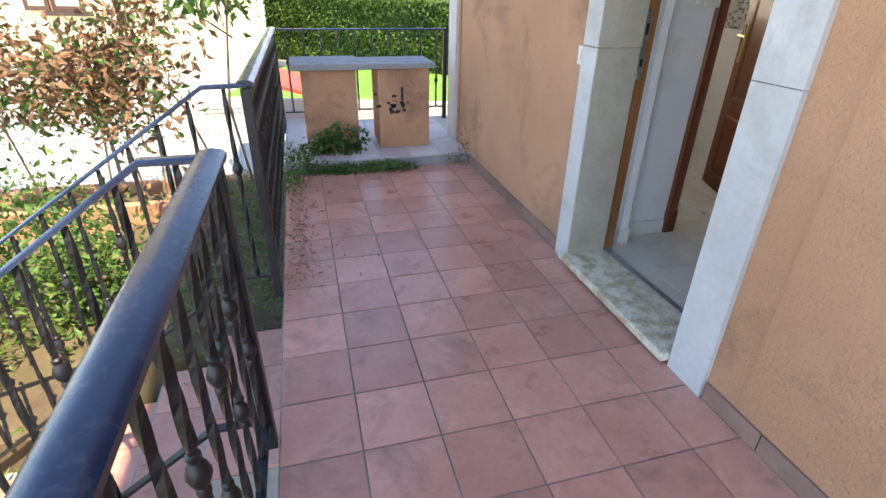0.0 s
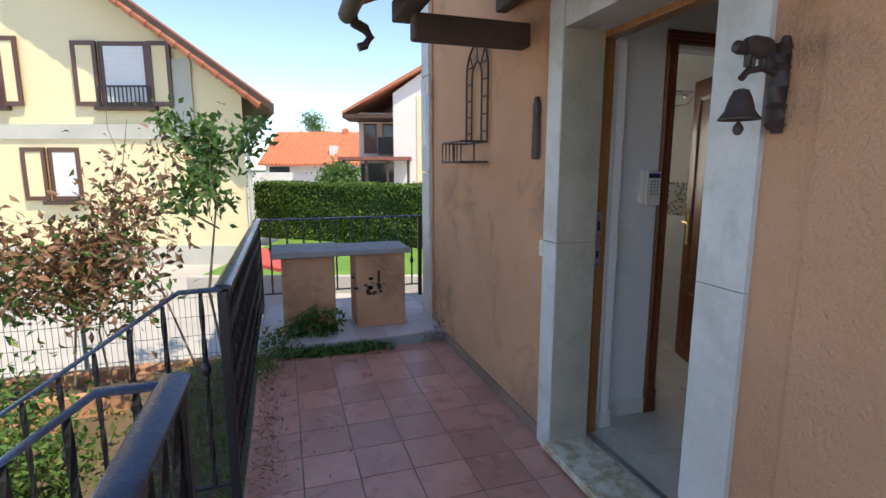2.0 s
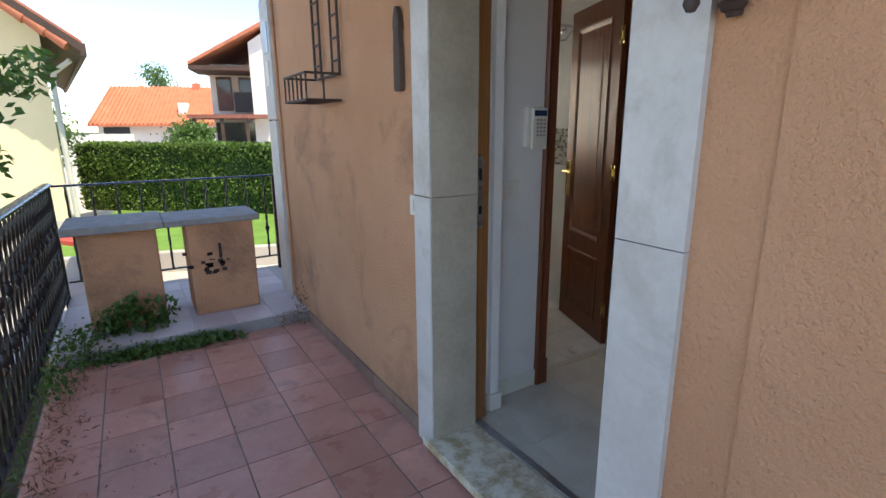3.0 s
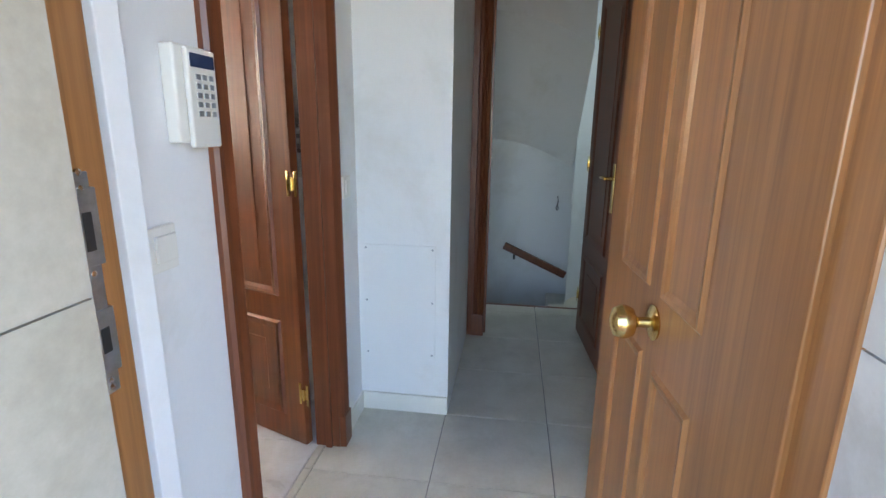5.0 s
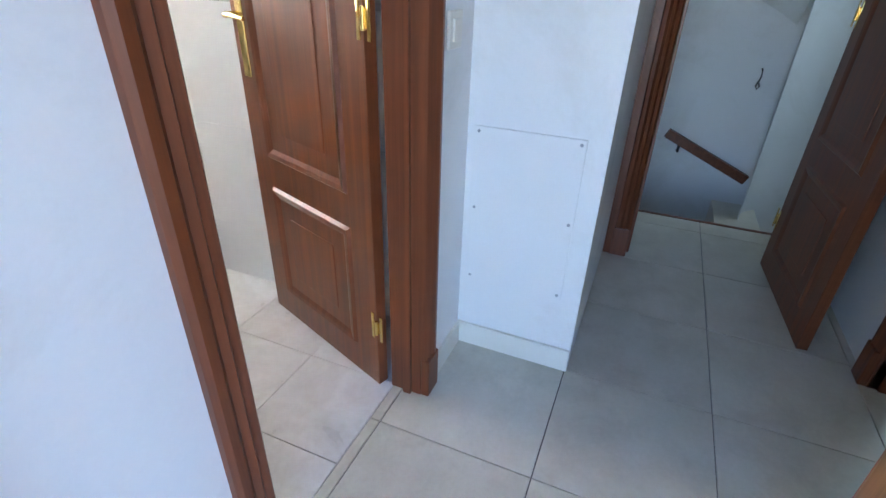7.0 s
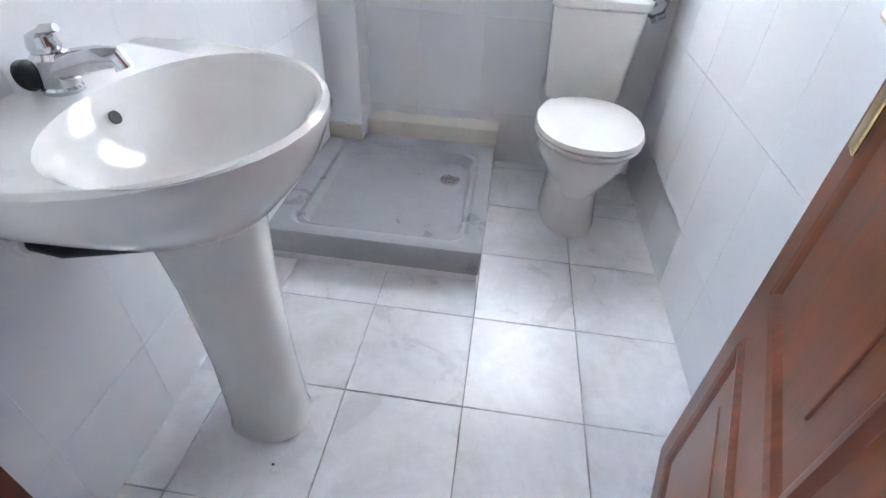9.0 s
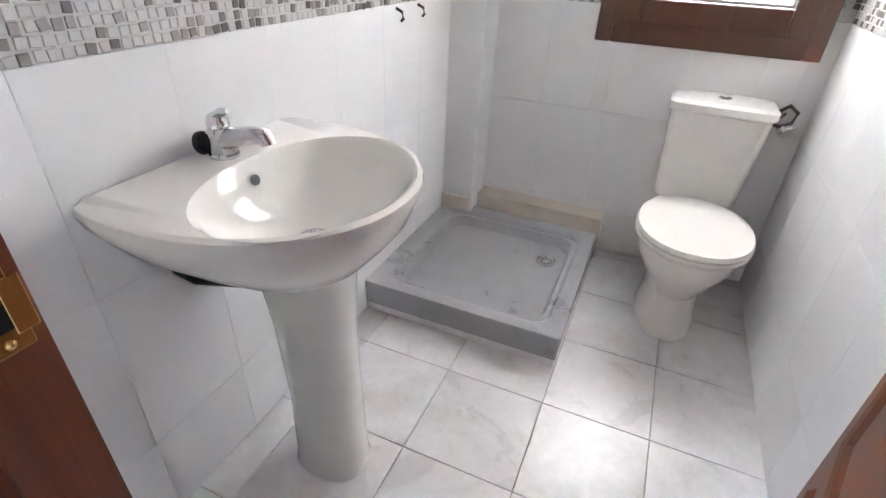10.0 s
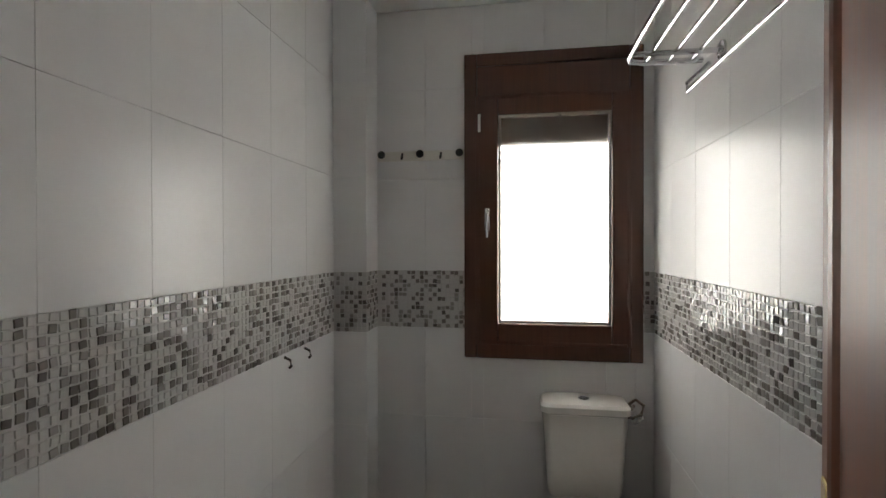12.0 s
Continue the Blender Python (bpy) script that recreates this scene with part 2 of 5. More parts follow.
def lathe(bm, profile, n=24, m=None, squash=(1, 1)):
    """Turns a profile of (radius, z) about the z axis."""
    rings = []
    for r, z in profile:
        rings.append([bm.verts.new((r * math.cos(2 * math.pi * k / n) * squash[0], r * math.sin(2 * math.pi * k / n) * squash[1], z)) for k in range(n)])
    for a, b in zip(rings, rings[1:]):
        for k in range(n):
            bm.faces.new((a[k], a[(k + 1) % n], b[(k + 1) % n], b[k]))
    if profile[0][0] > 1e-4:
        bm.faces.new(list(reversed(rings[0])))
    if profile[-1][0] > 1e-4:
        bm.faces.new(rings[-1])
    if m:
        bmesh.ops.transform(bm, matrix=m, verts=[v for r in rings for v in r])
    return bm


def loft(bm, rings, closed=True, cap0=True, cap1=True):
    """Skins rings of equal length."""
    vr = [[bm.verts.new(p) for p in ring] for ring in rings]
    n = len(vr[0])
    for a, b in zip(vr, vr[1:]):
        for k in range(n if closed else n - 1):
            bm.faces.new((a[k], a[(k + 1) % n], b[(k + 1) % n], b[k]))
    if cap0:
        bm.faces.new(list(reversed(vr[0])))
    if cap1:
        bm.faces.new(vr[-1])
    return bm


def tube(bm, points, r, n=8):
    pts = [Vector(p) for p in points]
    rings = []
    for i, p in enumerate(pts):
        d = (pts[min(i + 1, len(pts) - 1)] - pts[max(i - 1, 0)]).normalized()
        side = d.cross(Vector((0, 0, 1)))
        side = Vector((1, 0, 0)) if side.length < 0.05 else side.normalized()
        up = side.cross(d).normalized()
        rr = r[i] if isinstance(r, (list, tuple)) else r
        rings.append([p + rr * (math.cos(2 * math.pi * k / n) * side + math.sin(2 * math.pi * k / n) * up) for k in range(n)])
    return loft(bm, rings)


def sweep(bm, points, profile):
    """Sweeps a flat profile of (side, up) along level or sloping points."""
    pts = [Vector(p) for p in points]
    rings = []
    for i, p in enumerate(pts):
        d = (pts[min(i + 1, len(pts) - 1)] - pts[max(i - 1, 0)]).normalized()
        side = d.cross(Vector((0, 0, 1))).normalized()
        up = side.cross(d).normalized()
        rings.append([p + a * side + b * up for a, b in profile])
    return loft(bm, rings)


def mesh_object(name, bm, mat, smooth=False):
    me = bpy.data.meshes.new(name)
    bmesh.ops.recalc_face_normals(bm, faces=bm.faces)
    bm.to_mesh(me)
    bm.free()
    if mat:
        me.materials.append(mat)
    if smooth:
        me.shade_smooth()
        me.set_sharp_from_angle(angle=radians(38))
    return new(name, me)


def part(name, bm, mat, parent, label="", smooth=False):
    ob = mesh_object(name, bm, mat, smooth)
    ob.parent = parent
    if label:
        ob["label"] = label
    return ob


def thing(name, label, category, group="", kind="", place=(0, 0, 0)):
    ob = new(name)
    ob.location = place
    return tagged(ob, label, category, group, kind)


def solid(name, bm, mat, label="", category="", kind="", group="", smooth=False):
    return tagged(mesh_object(name, bm, mat, smooth), label, category, group, kind)


def boxes(*items, bevel=0.0):
    bm = bmesh.new()
    for it in items:
        box(bm, *it, bevel=bevel)
    return bm


def piece(name, mesh, parent, place, turn=0.0, tilt=(0, 0)):
    ob = new(name, mesh)
    ob.parent = parent
    ob.location = place
    ob.rotation_euler = (tilt[0], tilt[1], turn)
    return ob


def plain_mesh(name, bm, mat, smooth=False):
    me = bpy.data.meshes.new(name)
    bmesh.ops.recalc_face_normals(bm, faces=bm.faces)
    bm.to_mesh(me)
    bm.free()
    me.materials.append(mat)
    if smooth:
        me.shade_smooth()
        me.set_sharp_from_angle(angle=radians(38))
    return me


rng = random.Random(7)
HF = 0.06          # level of the indoor floor

# ---- the house: front wall, terrace, door surround ----
CORNER_Y, DOOR_Y0, DOOR_Y1, DOOR_TOP = 8.19, 4.885, 5.755, 2.13
front = solid("wall_front", boxes((0, -4, -1, 0.2, DOOR_Y0 - 0.01, 5.6), (0, DOOR_Y1 + 0.012, -1, 0.2, 5.985, 5.6), (0, 5.985, -1, 0.297, CORNER_Y, 5.6),
                                  (0, DOOR_Y0 - 0.01, DOOR_TOP + 0.012, 0.2, DOOR_Y1 + 0.012, 5.6), (0, DOOR_Y0 - 0.01, -1, 0.2, DOOR_Y1 + 0.012, 0.02)), STUCCO, "orange stucco front wall of the house", "wall", "structure")
solid("wall_gable", boxes((0.297, 8.09, -1, 0.9, CORNER_Y, 5.6), (1.61, 8.09, -1, 6.0, CORNER_Y, 5.6), (0.9, 8.09, -1, 1.61, CORNER_Y, 1.02), (0.9, 8.09, 2.33, 1.61, CORNER_Y, 5.6)), STUCCO,
      "orange stucco gable wall with a bathroom window", "wall", "structure")
solid("wall_back", boxes((5.8, -4, -3, 6.0, 8.07, 5.6), (0.2, -4, -3, 5.8, -3.8, 5.6)), STUCCO, "plain outer walls closing the house", "wall", "structure")
solid("roof_slab", boxes((-0.45, -4.3, 5.6, 6.4, 8.6, 5.8)), ROOF, "tiled roof over the house", "roof", "structure")
TX0, TX1, TPX, TPY = -1.54, 0.0, 0.2665, 0.2665
terrace = solid("terrace", boxes((TX0, 0.8, -1.0, TX1, 7.6, -0.004)), TERRACE_GROUT, "raised terrace with terracotta floor tiles", "terrace", "structure")
plinth = solid("terrace_plinth", boxes((TX0, 7.6, -1.0, TX1, 9.02, 0.075), (0, CORNER_Y, -1.0, 0.35, 9.02, 0.075)), CONCRETE, "raised concrete plinth at the end of the terrace", "plinth", "structure")

# ---- door surround, entrance door ----
jambs = solid("door_surround", boxes((-0.02, 4.705, 0.0, 0.2, DOOR_Y0, 1.118), (-0.02, 4.705, 1.121, 0.2, DOOR_Y0, DOOR_TOP + 0.16)), STONE, "white marble door surround with weathered veins", "door surround", "structure")
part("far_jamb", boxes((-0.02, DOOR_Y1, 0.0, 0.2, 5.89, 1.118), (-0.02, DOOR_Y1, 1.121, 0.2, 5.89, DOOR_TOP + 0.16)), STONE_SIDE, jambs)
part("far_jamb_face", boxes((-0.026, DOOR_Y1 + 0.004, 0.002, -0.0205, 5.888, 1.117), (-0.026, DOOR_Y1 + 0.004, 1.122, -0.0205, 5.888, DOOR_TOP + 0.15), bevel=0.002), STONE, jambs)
part("lintel", boxes((-0.02, DOOR_Y0, DOOR_TOP, 0.2, DOOR_Y1, DOOR_TOP + 0.16)), STONE, jambs)
solid("threshold", boxes((-0.055, 4.89, 0.022, 0.2, 5.8, 0.062), bevel=0.004), THRESH, "mottled cream marble door threshold", "threshold", "structure")
solid("door_sill", boxes((0.202, 4.9, HF - 0.004, 0.238, 5.772, HF + 0.009), bevel=0.003), STEEL, "worn metal strip between threshold and hall floor", "threshold", "structure")
frame_1 = solid("door_frame", boxes((0.2, 5.776, HF, 0.275, 5.86, 2.16), (0.2, 4.845, HF, 0.275, DOOR_Y0 + 0.005, 2.16), (0.2, DOOR_Y0 + 0.005, 2.1, 0.275, 5.776, 2.16), bevel=0.004), OAK,
                "brown wooden frame of the entrance door", "door frame", "structure")


def strike(parent, m, mat, tall=0.42):
    bm = boxes((-0.002, -0.014, -tall / 2, 0.002, 0.014, tall / 2), (-0.003, -0.0145, 0.03, 0.004, 0.02, 0.13), (-0.003, -0.0145, -0.12, 0.004, 0.02, -0.03), bevel=0.001)
    bmesh.ops.transform(bm, matrix=m, verts=bm.verts)
    p = part("strike_plate", bm, mat, parent, "worn galvanised strike plate with screws")
    bm = boxes((-0.0045, -0.006, -0.09, 0.0045, 0.008, -0.055), (-0.0045, -0.006, 0.05, 0.0045, 0.008, 0.1))
    bmesh.ops.transform(bm, matrix=m, verts=bm.verts)
    part("keep_hole", bm, BLACK, p)
    bm = bmesh.new()
    for z in (-tall / 2 + 0.02, -0.14, 0.02, 0.15, tall / 2 - 0.02):
        lathe(bm, [(0.0045, 0), (0.0045, 0.0012), (0.002, 0.0022)], 10, m @ pose(0.002, 0.0, z, 0, 90, 0))
        lathe(bm, [(0.0045, 0), (0.0045, 0.0012), (0.002, 0.0022)], 10, m @ pose(-0.002, 0.0, z, 0, -90, 0))
    part("screw", bm, CHROME, p)


strike(frame_1, pose(0.224, 5.774, 1.122, 0, 0, -90), STEEL, 0.3)


def panel_ring(bm, w0, w1, z0, z1, depth, width, m):
    """A raised moulding round a rectangle in the local x-z plane."""
    prof = [(0, 0), (width * 0.25, depth), (width * 0.6, depth * 0.7), (width, 0.0)]
    corner = [(w0, z0, 1, 1), (w1, z0, -1, 1), (w1, z1, -1, -1), (w0, z1, 1, -1)]
    rings = [[m @ Vector((x + sx * o, -d, z + sz * o)) for x, z, sx, sz in corner] for o, d in prof]
    vr = [[bm.verts.new(p) for p in ring] for ring in rings]
    for a, b in zip(vr, vr[1:]):
        for k in range(4):
            bm.faces.new((a[k], a[(k + 1) % 4], b[(k + 1) % 4], b[k]))


def knob(parent, m):
    bm = lathe(bmesh.new(), [(0.036, 0), (0.038, 0.004), (0.03, 0.008), (0.012, 0.012), (0.011, 0.035), (0.016, 0.04), (0.03, 0.046), (0.036, 0.06), (0.036, 0.07), (0.03, 0.083), (0.015, 0.09), (0.002, 0.0915)], 28, m)
    part("knob", bm, BRASS, parent, "polished brass round knob", smooth=True)


# the entrance door stands open into the hall; local x runs from the hinge, y+ is the inner face
entrance = thing("entrance_door", "brown grained wooden entrance door standing open", "door", place=(0.27, 4.9, HF + 0.006))
entrance.rotation_euler = (0, 0, radians(4.3))
part("leaf", boxes((0, -0.045, 0, 0.835, 0, 2.03), bevel=0.003), OAK, entrance)
bm = bmesh.new()
face_in = Matrix.Diagonal((1, -1, 1, 1))
for w0, w1, z0, z1 in ((0.49, 0.695, 0.935, 1.92), (0.235, 0.42, 0.93, 1.92), (0.49, 0.695, 0.1, 0.785), (0.235, 0.42, 0.1, 0.775)):
    panel_ring(bm, w0, w1, z0, z1, 0.007, 0.03, face_in)
part("moulding", bm, OAK, entrance)
knob(entrance, pose(0.445, 0.0, 0.87, -90, 0, 0))
part("latch_plate", boxes((0.8352, -0.034, 0.9, 0.837, -0.012, 1.08), (0.8352, -0.03, 1.1, 0.838, -0.016, 1.13)), RUST, entrance)
part("weather_strip", boxes((0.8352, -0.005, 0.02, 0.8375, -0.001, 2.0)), material("reddish_seal", (0.3, 0.1, 0.07), (0.4, 0.15, 0.1), 0.6), entrance)

# ---- hall ----
HX0, HX1, HY1 = 0.275, 1.68, 5.889
BX0, BX1, BD_TOP = 0.745, 1.372, 2.1
solid("wall_hall_left", boxes((0.2, 5.86, HF, 0.275, HY1 + 0.1, 2.55), (0.275, HY1, HF, BX0 - 0.02, 5.985, 2.55), (BX1 + 0.02, HY1, HF, 1.78, 5.985, 2.55), (BX0 - 0.02, HY1, BD_TOP + 0.02, BX1 + 0.02, 5.985, 2.55)),
      WHITE, "white painted hall wall with scuffs", "wall", "structure")
solid("wall_hall_panel", boxes((HX1, 5.49, HF, 1.78, HY1, 2.55), (1.78, 5.49, HF, 2.6, 5.58, 2.55)), WHITE, "white painted wall end with a meter panel", "wall", "structure")
solid("wall_hall_right", boxes((0.2, 3.9, HF, 0.275, 4.845, 2.55), (0.275, 3.9, HF, 1.2, 4.0, 2.55), (2.02, 4.45, HF, 3.18, 4.56, 2.55), (1.2, 3.9, 2.12, 2.02, 4.0, 2.55), (0.2, 4.845, 2.16, 0.275, 5.86, 2.55)), WHITE, "white painted hall wall", "wall", "structure")
solid("ceiling_hall", boxes((0.2, 3.3, 2.55, 4.2, 6.0, 2.65)), CEILING, "plain white hall ceiling", "ceiling", "structure")
hall_floor = solid("floor_hall", boxes((0.2, 3.9, -0.1, 3.18, 5.985, HF - 0.006)), material("dark_joint", (0.1, 0.09, 0.08), (0.16, 0.14, 0.12), 0.9), "beige tiled hall floor", "floor", "structure")
solid("wall_pier", boxes((0.276, 5.83, HF, 0.325, HY1 - 0.001, 2.55), (0.325, 5.808, HF, 0.372, HY1 - 0.001, 2.55), bevel=0.002), WHITE, "white painted wall return beside the entrance door", "wall", "structure")
# inner room behind the hall's right side, closed and plain
solid("wall_inner_room", boxes((0.275, 3.2, HF, 3.1, 3.3, 2.55), (1.2, 3.3, HF, 1.25, 3.9, 2.55)), WHITE, "plain white wall closing the hall", "wall", "structure")

# stairwell beyond the corridor
solid("wall_stairwell", boxes((4.05, 3.2, -2.6, 4.15, 6.0, 2.55), (2.6, 5.49, HF, 3.18, 5.58, 2.55), (3.18, 5.48, -2.6, 4.05, 5.58, 2.55), (3.11, 3.2, -2.6, 4.05, 3.3, 1.5), (3.11, 3.2, 2.5, 4.05, 3.3, 2.55)), WHITE, "white painted stairwell wall", "wall", "structure")
solid("stairwell_floor", boxes((3.0, 3.2, -2.6, 4.15, 5.6, -2.5)), HALL_TILE, "lower landing of the stairwell", "floor", "structure")
solid("stairwell_edge", boxes((3.11, 3.3, -2.5, 3.18, 5.48, HF - 0.006), (3.16, 4.45, HF - 0.004, 3.182, 5.48, HF + 0.004)), SAPELE_X, "dark edge of the stairwell floor", "trim", "structure")
bm = bmesh.new()
for i in range(6):
    box(bm, 3.185, 4.9 - 0.26 * (i + 1), -2.5, 4.04, 4.9 - 0.26 * i, HF - 0.18 * (i + 1))
solid("stairs_down", bm, HALL_TILE, "tiled stairs going down beside the curved wall", "stairs", "structure")
# curved wall and soffit of the flight above
bm = bmesh.new()
prev = []
for i in range(25):
    a = math.pi / 2 * i / 24
    prev.append((4.045 - 0.3 * (1 - math.sin(a)) , 4.76 - 0.3 + 0.3 * math.cos(a)))
rings = []
for z in (-2.5, 2.54):
    rings.append([(x, y, z) for x, y in prev])
vr = [[bm.verts.new(p) for p in ring] for ring in rings]
for k in range(24):
    bm.faces.new((vr[0][k], vr[0][k + 1], vr[1][k + 1], vr[1][k]))
solid("wall_stairwell_curve", bm, WHITE, "rounded white stairwell corner", "wall", "structure", smooth=True)
bm = bmesh.new()
rings = []
for i in range(21):
    s = i / 20
    y = 5.47 - s * 0.72
    z = 1.24 - 0.23 * s ** 2.0
    rings.append([(4.04, y, z), (4.04, y, 2.5), (3.25, y, 2.5), (3.25, y, z + 0.85)])
loft(bm, rings)
solid("stair_soffit", bm, WHITE, "curved white underside of the upper stairs", "soffit", "structure", smooth=True)
rail = thing("stair_handrail", "dark wooden wall handrail beside the stairs", "handrail")
part("rail", sweep(bmesh.new(), [(3.98, 5.29, 0.32), (3.98, 4.75, 0.075)], [(-0.02, -0.03), (0.02, -0.03), (0.02, 0.03), (-0.02, 0.03)]), SAPELE_X, rail)
part("bracket", tube(bmesh.new(), [(3.98, 5.2, 0.25), (3.99, 5.2, 0.2), (4.05, 5.2, 0.19)], 0.009), IRON, rail)


solid("wall_hook", tube(bmesh.new(), [(4.045, 4.85, 0.76), (4.02, 4.85, 0.755), (4.02, 4.845, 0.72), (4.025, 4.85, 0.69), (4.02, 4.86, 0.66), (4.02, 4.85, 0.64), (4.02, 4.84, 0.66), (4.02, 4.85, 0.68)], 0.005, 6), IRON, "small wire hook on the stairwell wall", "hook")


# ---- inner doors ----
def casing(name, m, width, top, depth, plinth=True, label="", reveal=0.1):
    """A moulded door casing round an opening in the local x-z plane; y- faces the viewer."""
    c = thing(name, label, "door frame", kind="structure")
    c.matrix_world = m
    prof = [(0.0, 0.0), (0.0, -0.012), (0.008, -0.02), (0.02, -0.014), (0.028, -0.022), (0.04, -0.016), (0.05, -0.024), (0.064, -0.022), (0.07, -0.012), (0.07, 0.0)]
    for side, x in ((-1, 0.0), (1, width)):
        bm = bmesh.new()
        loft(bm, [[(x + side * a, b, z) for a, b in prof] for z in ((0.14 if plinth else 0.0), top + 0.0)])
        if plinth:
            box(bm, x, -0.027, 0, x + side * 0.074, 0, 0.14, bevel=0.004)
        part("architrave", bm, SAPELE, c)
    bm = bmesh.new()
    loft(bm, [[(xx, b, top + a) for a, b in prof] for xx in (-0.07, width + 0.07)])
    part("head", bm, SAPELE_X, c)
    part("lining", boxes((-0.02, 0.0, 0, 0.0, reveal, top + 0.02), (width, 0.0, 0, width + 0.02, reveal, top + 0.02), (0, 0.0, top, width, reveal, top + 0.02)), SAPELE, c)
    part("stop", boxes((0.0, 0.03, 0, 0.012, 0.055, top), (width - 0.012, 0.03, 0, width, 0.055, top), (0.012, 0.03, top - 0.012, width - 0.012, 0.055, top)), SAPELE, c)
    return c


def lever(parent, x, z, side):
    """Brass plate and lever on a leaf; side -1 or +1 is the face."""
    y = -0.036 if side < 0 else 0.0
    bm = bmesh.new()
    box(bm, x - 0.02, y + side * 0.0, z - 0.12, x + 0.02, y + side * 0.006, z + 0.12, bevel=0.003)
    pl = part("escutcheon", bm, BRASS, parent, "long brass escutcheon")
    bm = bmesh.new()
    cyl(bm, (x, y, z + 0.05), (x, y + side * 0.045, z + 0.05), 0.009)
    tube(bm, [(x, y + side * 0.045, z + 0.05), (x - 0.04, y + side * 0.048, z + 0.052), (x - 0.1, y + side * 0.043, z + 0.046)], [0.009, 0.008, 0.006])
    part("lever", bm, BRASS, pl, smooth=True)


def inner_leaf(name, label, place, turn, width, height=2.03, lever_z=0.98, hinge_side=1):
    """A panelled leaf; local x runs from the hinge, thickness towards -y."""
    d = thing(name, label, "door", place=place)
    d.rotation_euler = (0, 0, radians(turn))
    part("leaf", boxes((0, -0.036, 0, width, 0, height), bevel=0.002), SAPELE, d)
    bm = bmesh.new()
    for mm in (Matrix.Translation((0, -0.036, 0)), face_in):
        for z0, z1 in ((0.11, 0.52), (0.62, 1.92)):
            panel_ring(bm, 0.1, width - 0.1, z0, z1, 0.009, 0.035, mm)
    part("moulding", bm, SAPELE, d)
    bm = bmesh.new()
    for z0, z1 in ((0.2, 0.43), (0.71, 1.83)):
        for yy in ((-0.04, -0.036), (0, 0.004)):
            box(bm, 0.19, yy[0], z0, width - 0.19, yy[1], z1, bevel=0.002)
    part("panel", bm, SAPELE, d)
    lever(d, width - 0.055, lever_z, -1)
    lever(d, width - 0.055, lever_z, 1)
    for z in (0.23, 1.06, 1.8):
        bm = bmesh.new()
        y = -0.002 if hinge_side > 0 else -0.034
        cyl(bm, (-0.004, y + hinge_side * 0.006, z - 0.024), (-0.004, y + hinge_side * 0.006, z + 0.024), 0.006, n=10)
        box(bm, 0.01, y + hinge_side * 0.002, z - 0.045, 0.021, y + hinge_side * 0.0055, z + 0.045, 0.001)
        box(bm, -0.027, y + hinge_side * 0.002, z - 0.045, -0.016, y + hinge_side * 0.0055, z + 0.045, 0.001)
        box(bm, -0.016, y + hinge_side * 0.002, z - 0.02, 0.01, y + hinge_side * 0.0045, z + 0.02)
        part("hinge", bm, BRASS, d, "brass hinge", smooth=True)
    return d


casing("bathroom_door_frame", pose(BX0, HY1, HF), BX1 - BX0, 2.08, 0.1, label="fluted dark red wooden door casing of the bathroom")
bath_door = inner_leaf("bathroom_door", "dark red panelled wooden bathroom door standing open", (1.35, 6.022, HF + 0.008), 69.3, 0.615)
cf = casing("corridor_door_frame", pose(2.6, 5.385, HF, 0, 0, -90), 0.62, 2.06, 0.1, label="fluted dark red wooden door casing across the corridor")
part("side_board", boxes((-0.104, -0.016, 0, -0.0705, 0.1, 2.13), (0.6905, -0.016, 0, 0.8, 0.1, 2.13)), SAPELE, cf)
corridor_door = inner_leaf("corridor_door", "dark red panelled wooden corridor door standing open", (2.785, 4.758, HF + 0.008), 183.8, 0.65, hinge_side=-1)
casing("side_door_frame", pose(2.02, 4.565, HF, 0, 0, 180), 0.72, 2.06, 0.1, label="dark red wooden casing of a side doorway")
keep = part("strike_plate", boxes((0.0, 0.056, 0.952, 0.0025, 0.09, 0.972), (0.0, 0.056, 1.008, 0.0025, 0.09, 1.028), (0.0, 0.056, 0.972, 0.0025, 0.064, 1.008), (0.0, 0.08, 0.966, 0.0035, 0.097, 1.014), bevel=0.001), BRASS, bpy.data.objects["bathroom_door_frame"], "small brass strike plate with two screws")
part("keep_hole", boxes((0.0, 0.064, 0.972, 0.0012, 0.08, 1.008)), BLACK, keep)
for z in (0.961, 1.019):
    part("screw", lathe(bmesh.new(), [(0.004, 0), (0.004, 0.001), (0.0015, 0.0018)], 10, pose(0.0025, 0.073, z, 0, 90, 0)), BRASS, keep)

# skirting, switches, keypad, meter panel
solid("baseboard", boxes((0.313, 5.795, HF, 0.384, 5.807, HF + 0.085), (0.313, 5.807, HF, 0.324, 5.829, HF + 0.085), (0.373, 5.807, HF, 0.384, HY1 - 0.014, HF + 0.085), (0.373, HY1 - 0.013, HF, 0.674, HY1 - 0.001, HF + 0.085), (1.445, HY1 - 0.013, HF, HX1 - 0.013, HY1 - 0.001, HF + 0.085), (HX1 - 0.013, 5.49, HF, HX1 - 0.001, HY1 - 0.001, HF + 0.085), bevel=0.003), WHITE_PLASTIC,
      "white tiled baseboard in the hall", "baseboard", "structure")
panel = thing("meter_panel", "white meter cupboard panel with corner screws", "panel")
part("cover", boxes((HX1 - 0.006, 5.549, 0.33, HX1 - 0.001, 5.868, 0.842), bevel=0.0015), WHITE, panel)
for y in (5.563, 5.853):
    for z in (0.345, 0.59, 0.827):
        part("screw", lathe(bmesh.new(), [(0.005, 0), (0.004, 0.002), (0.001, 0.003)], 8, pose(HX1 - 0.006, y, z, 0, -90, 0)), STEEL, panel)


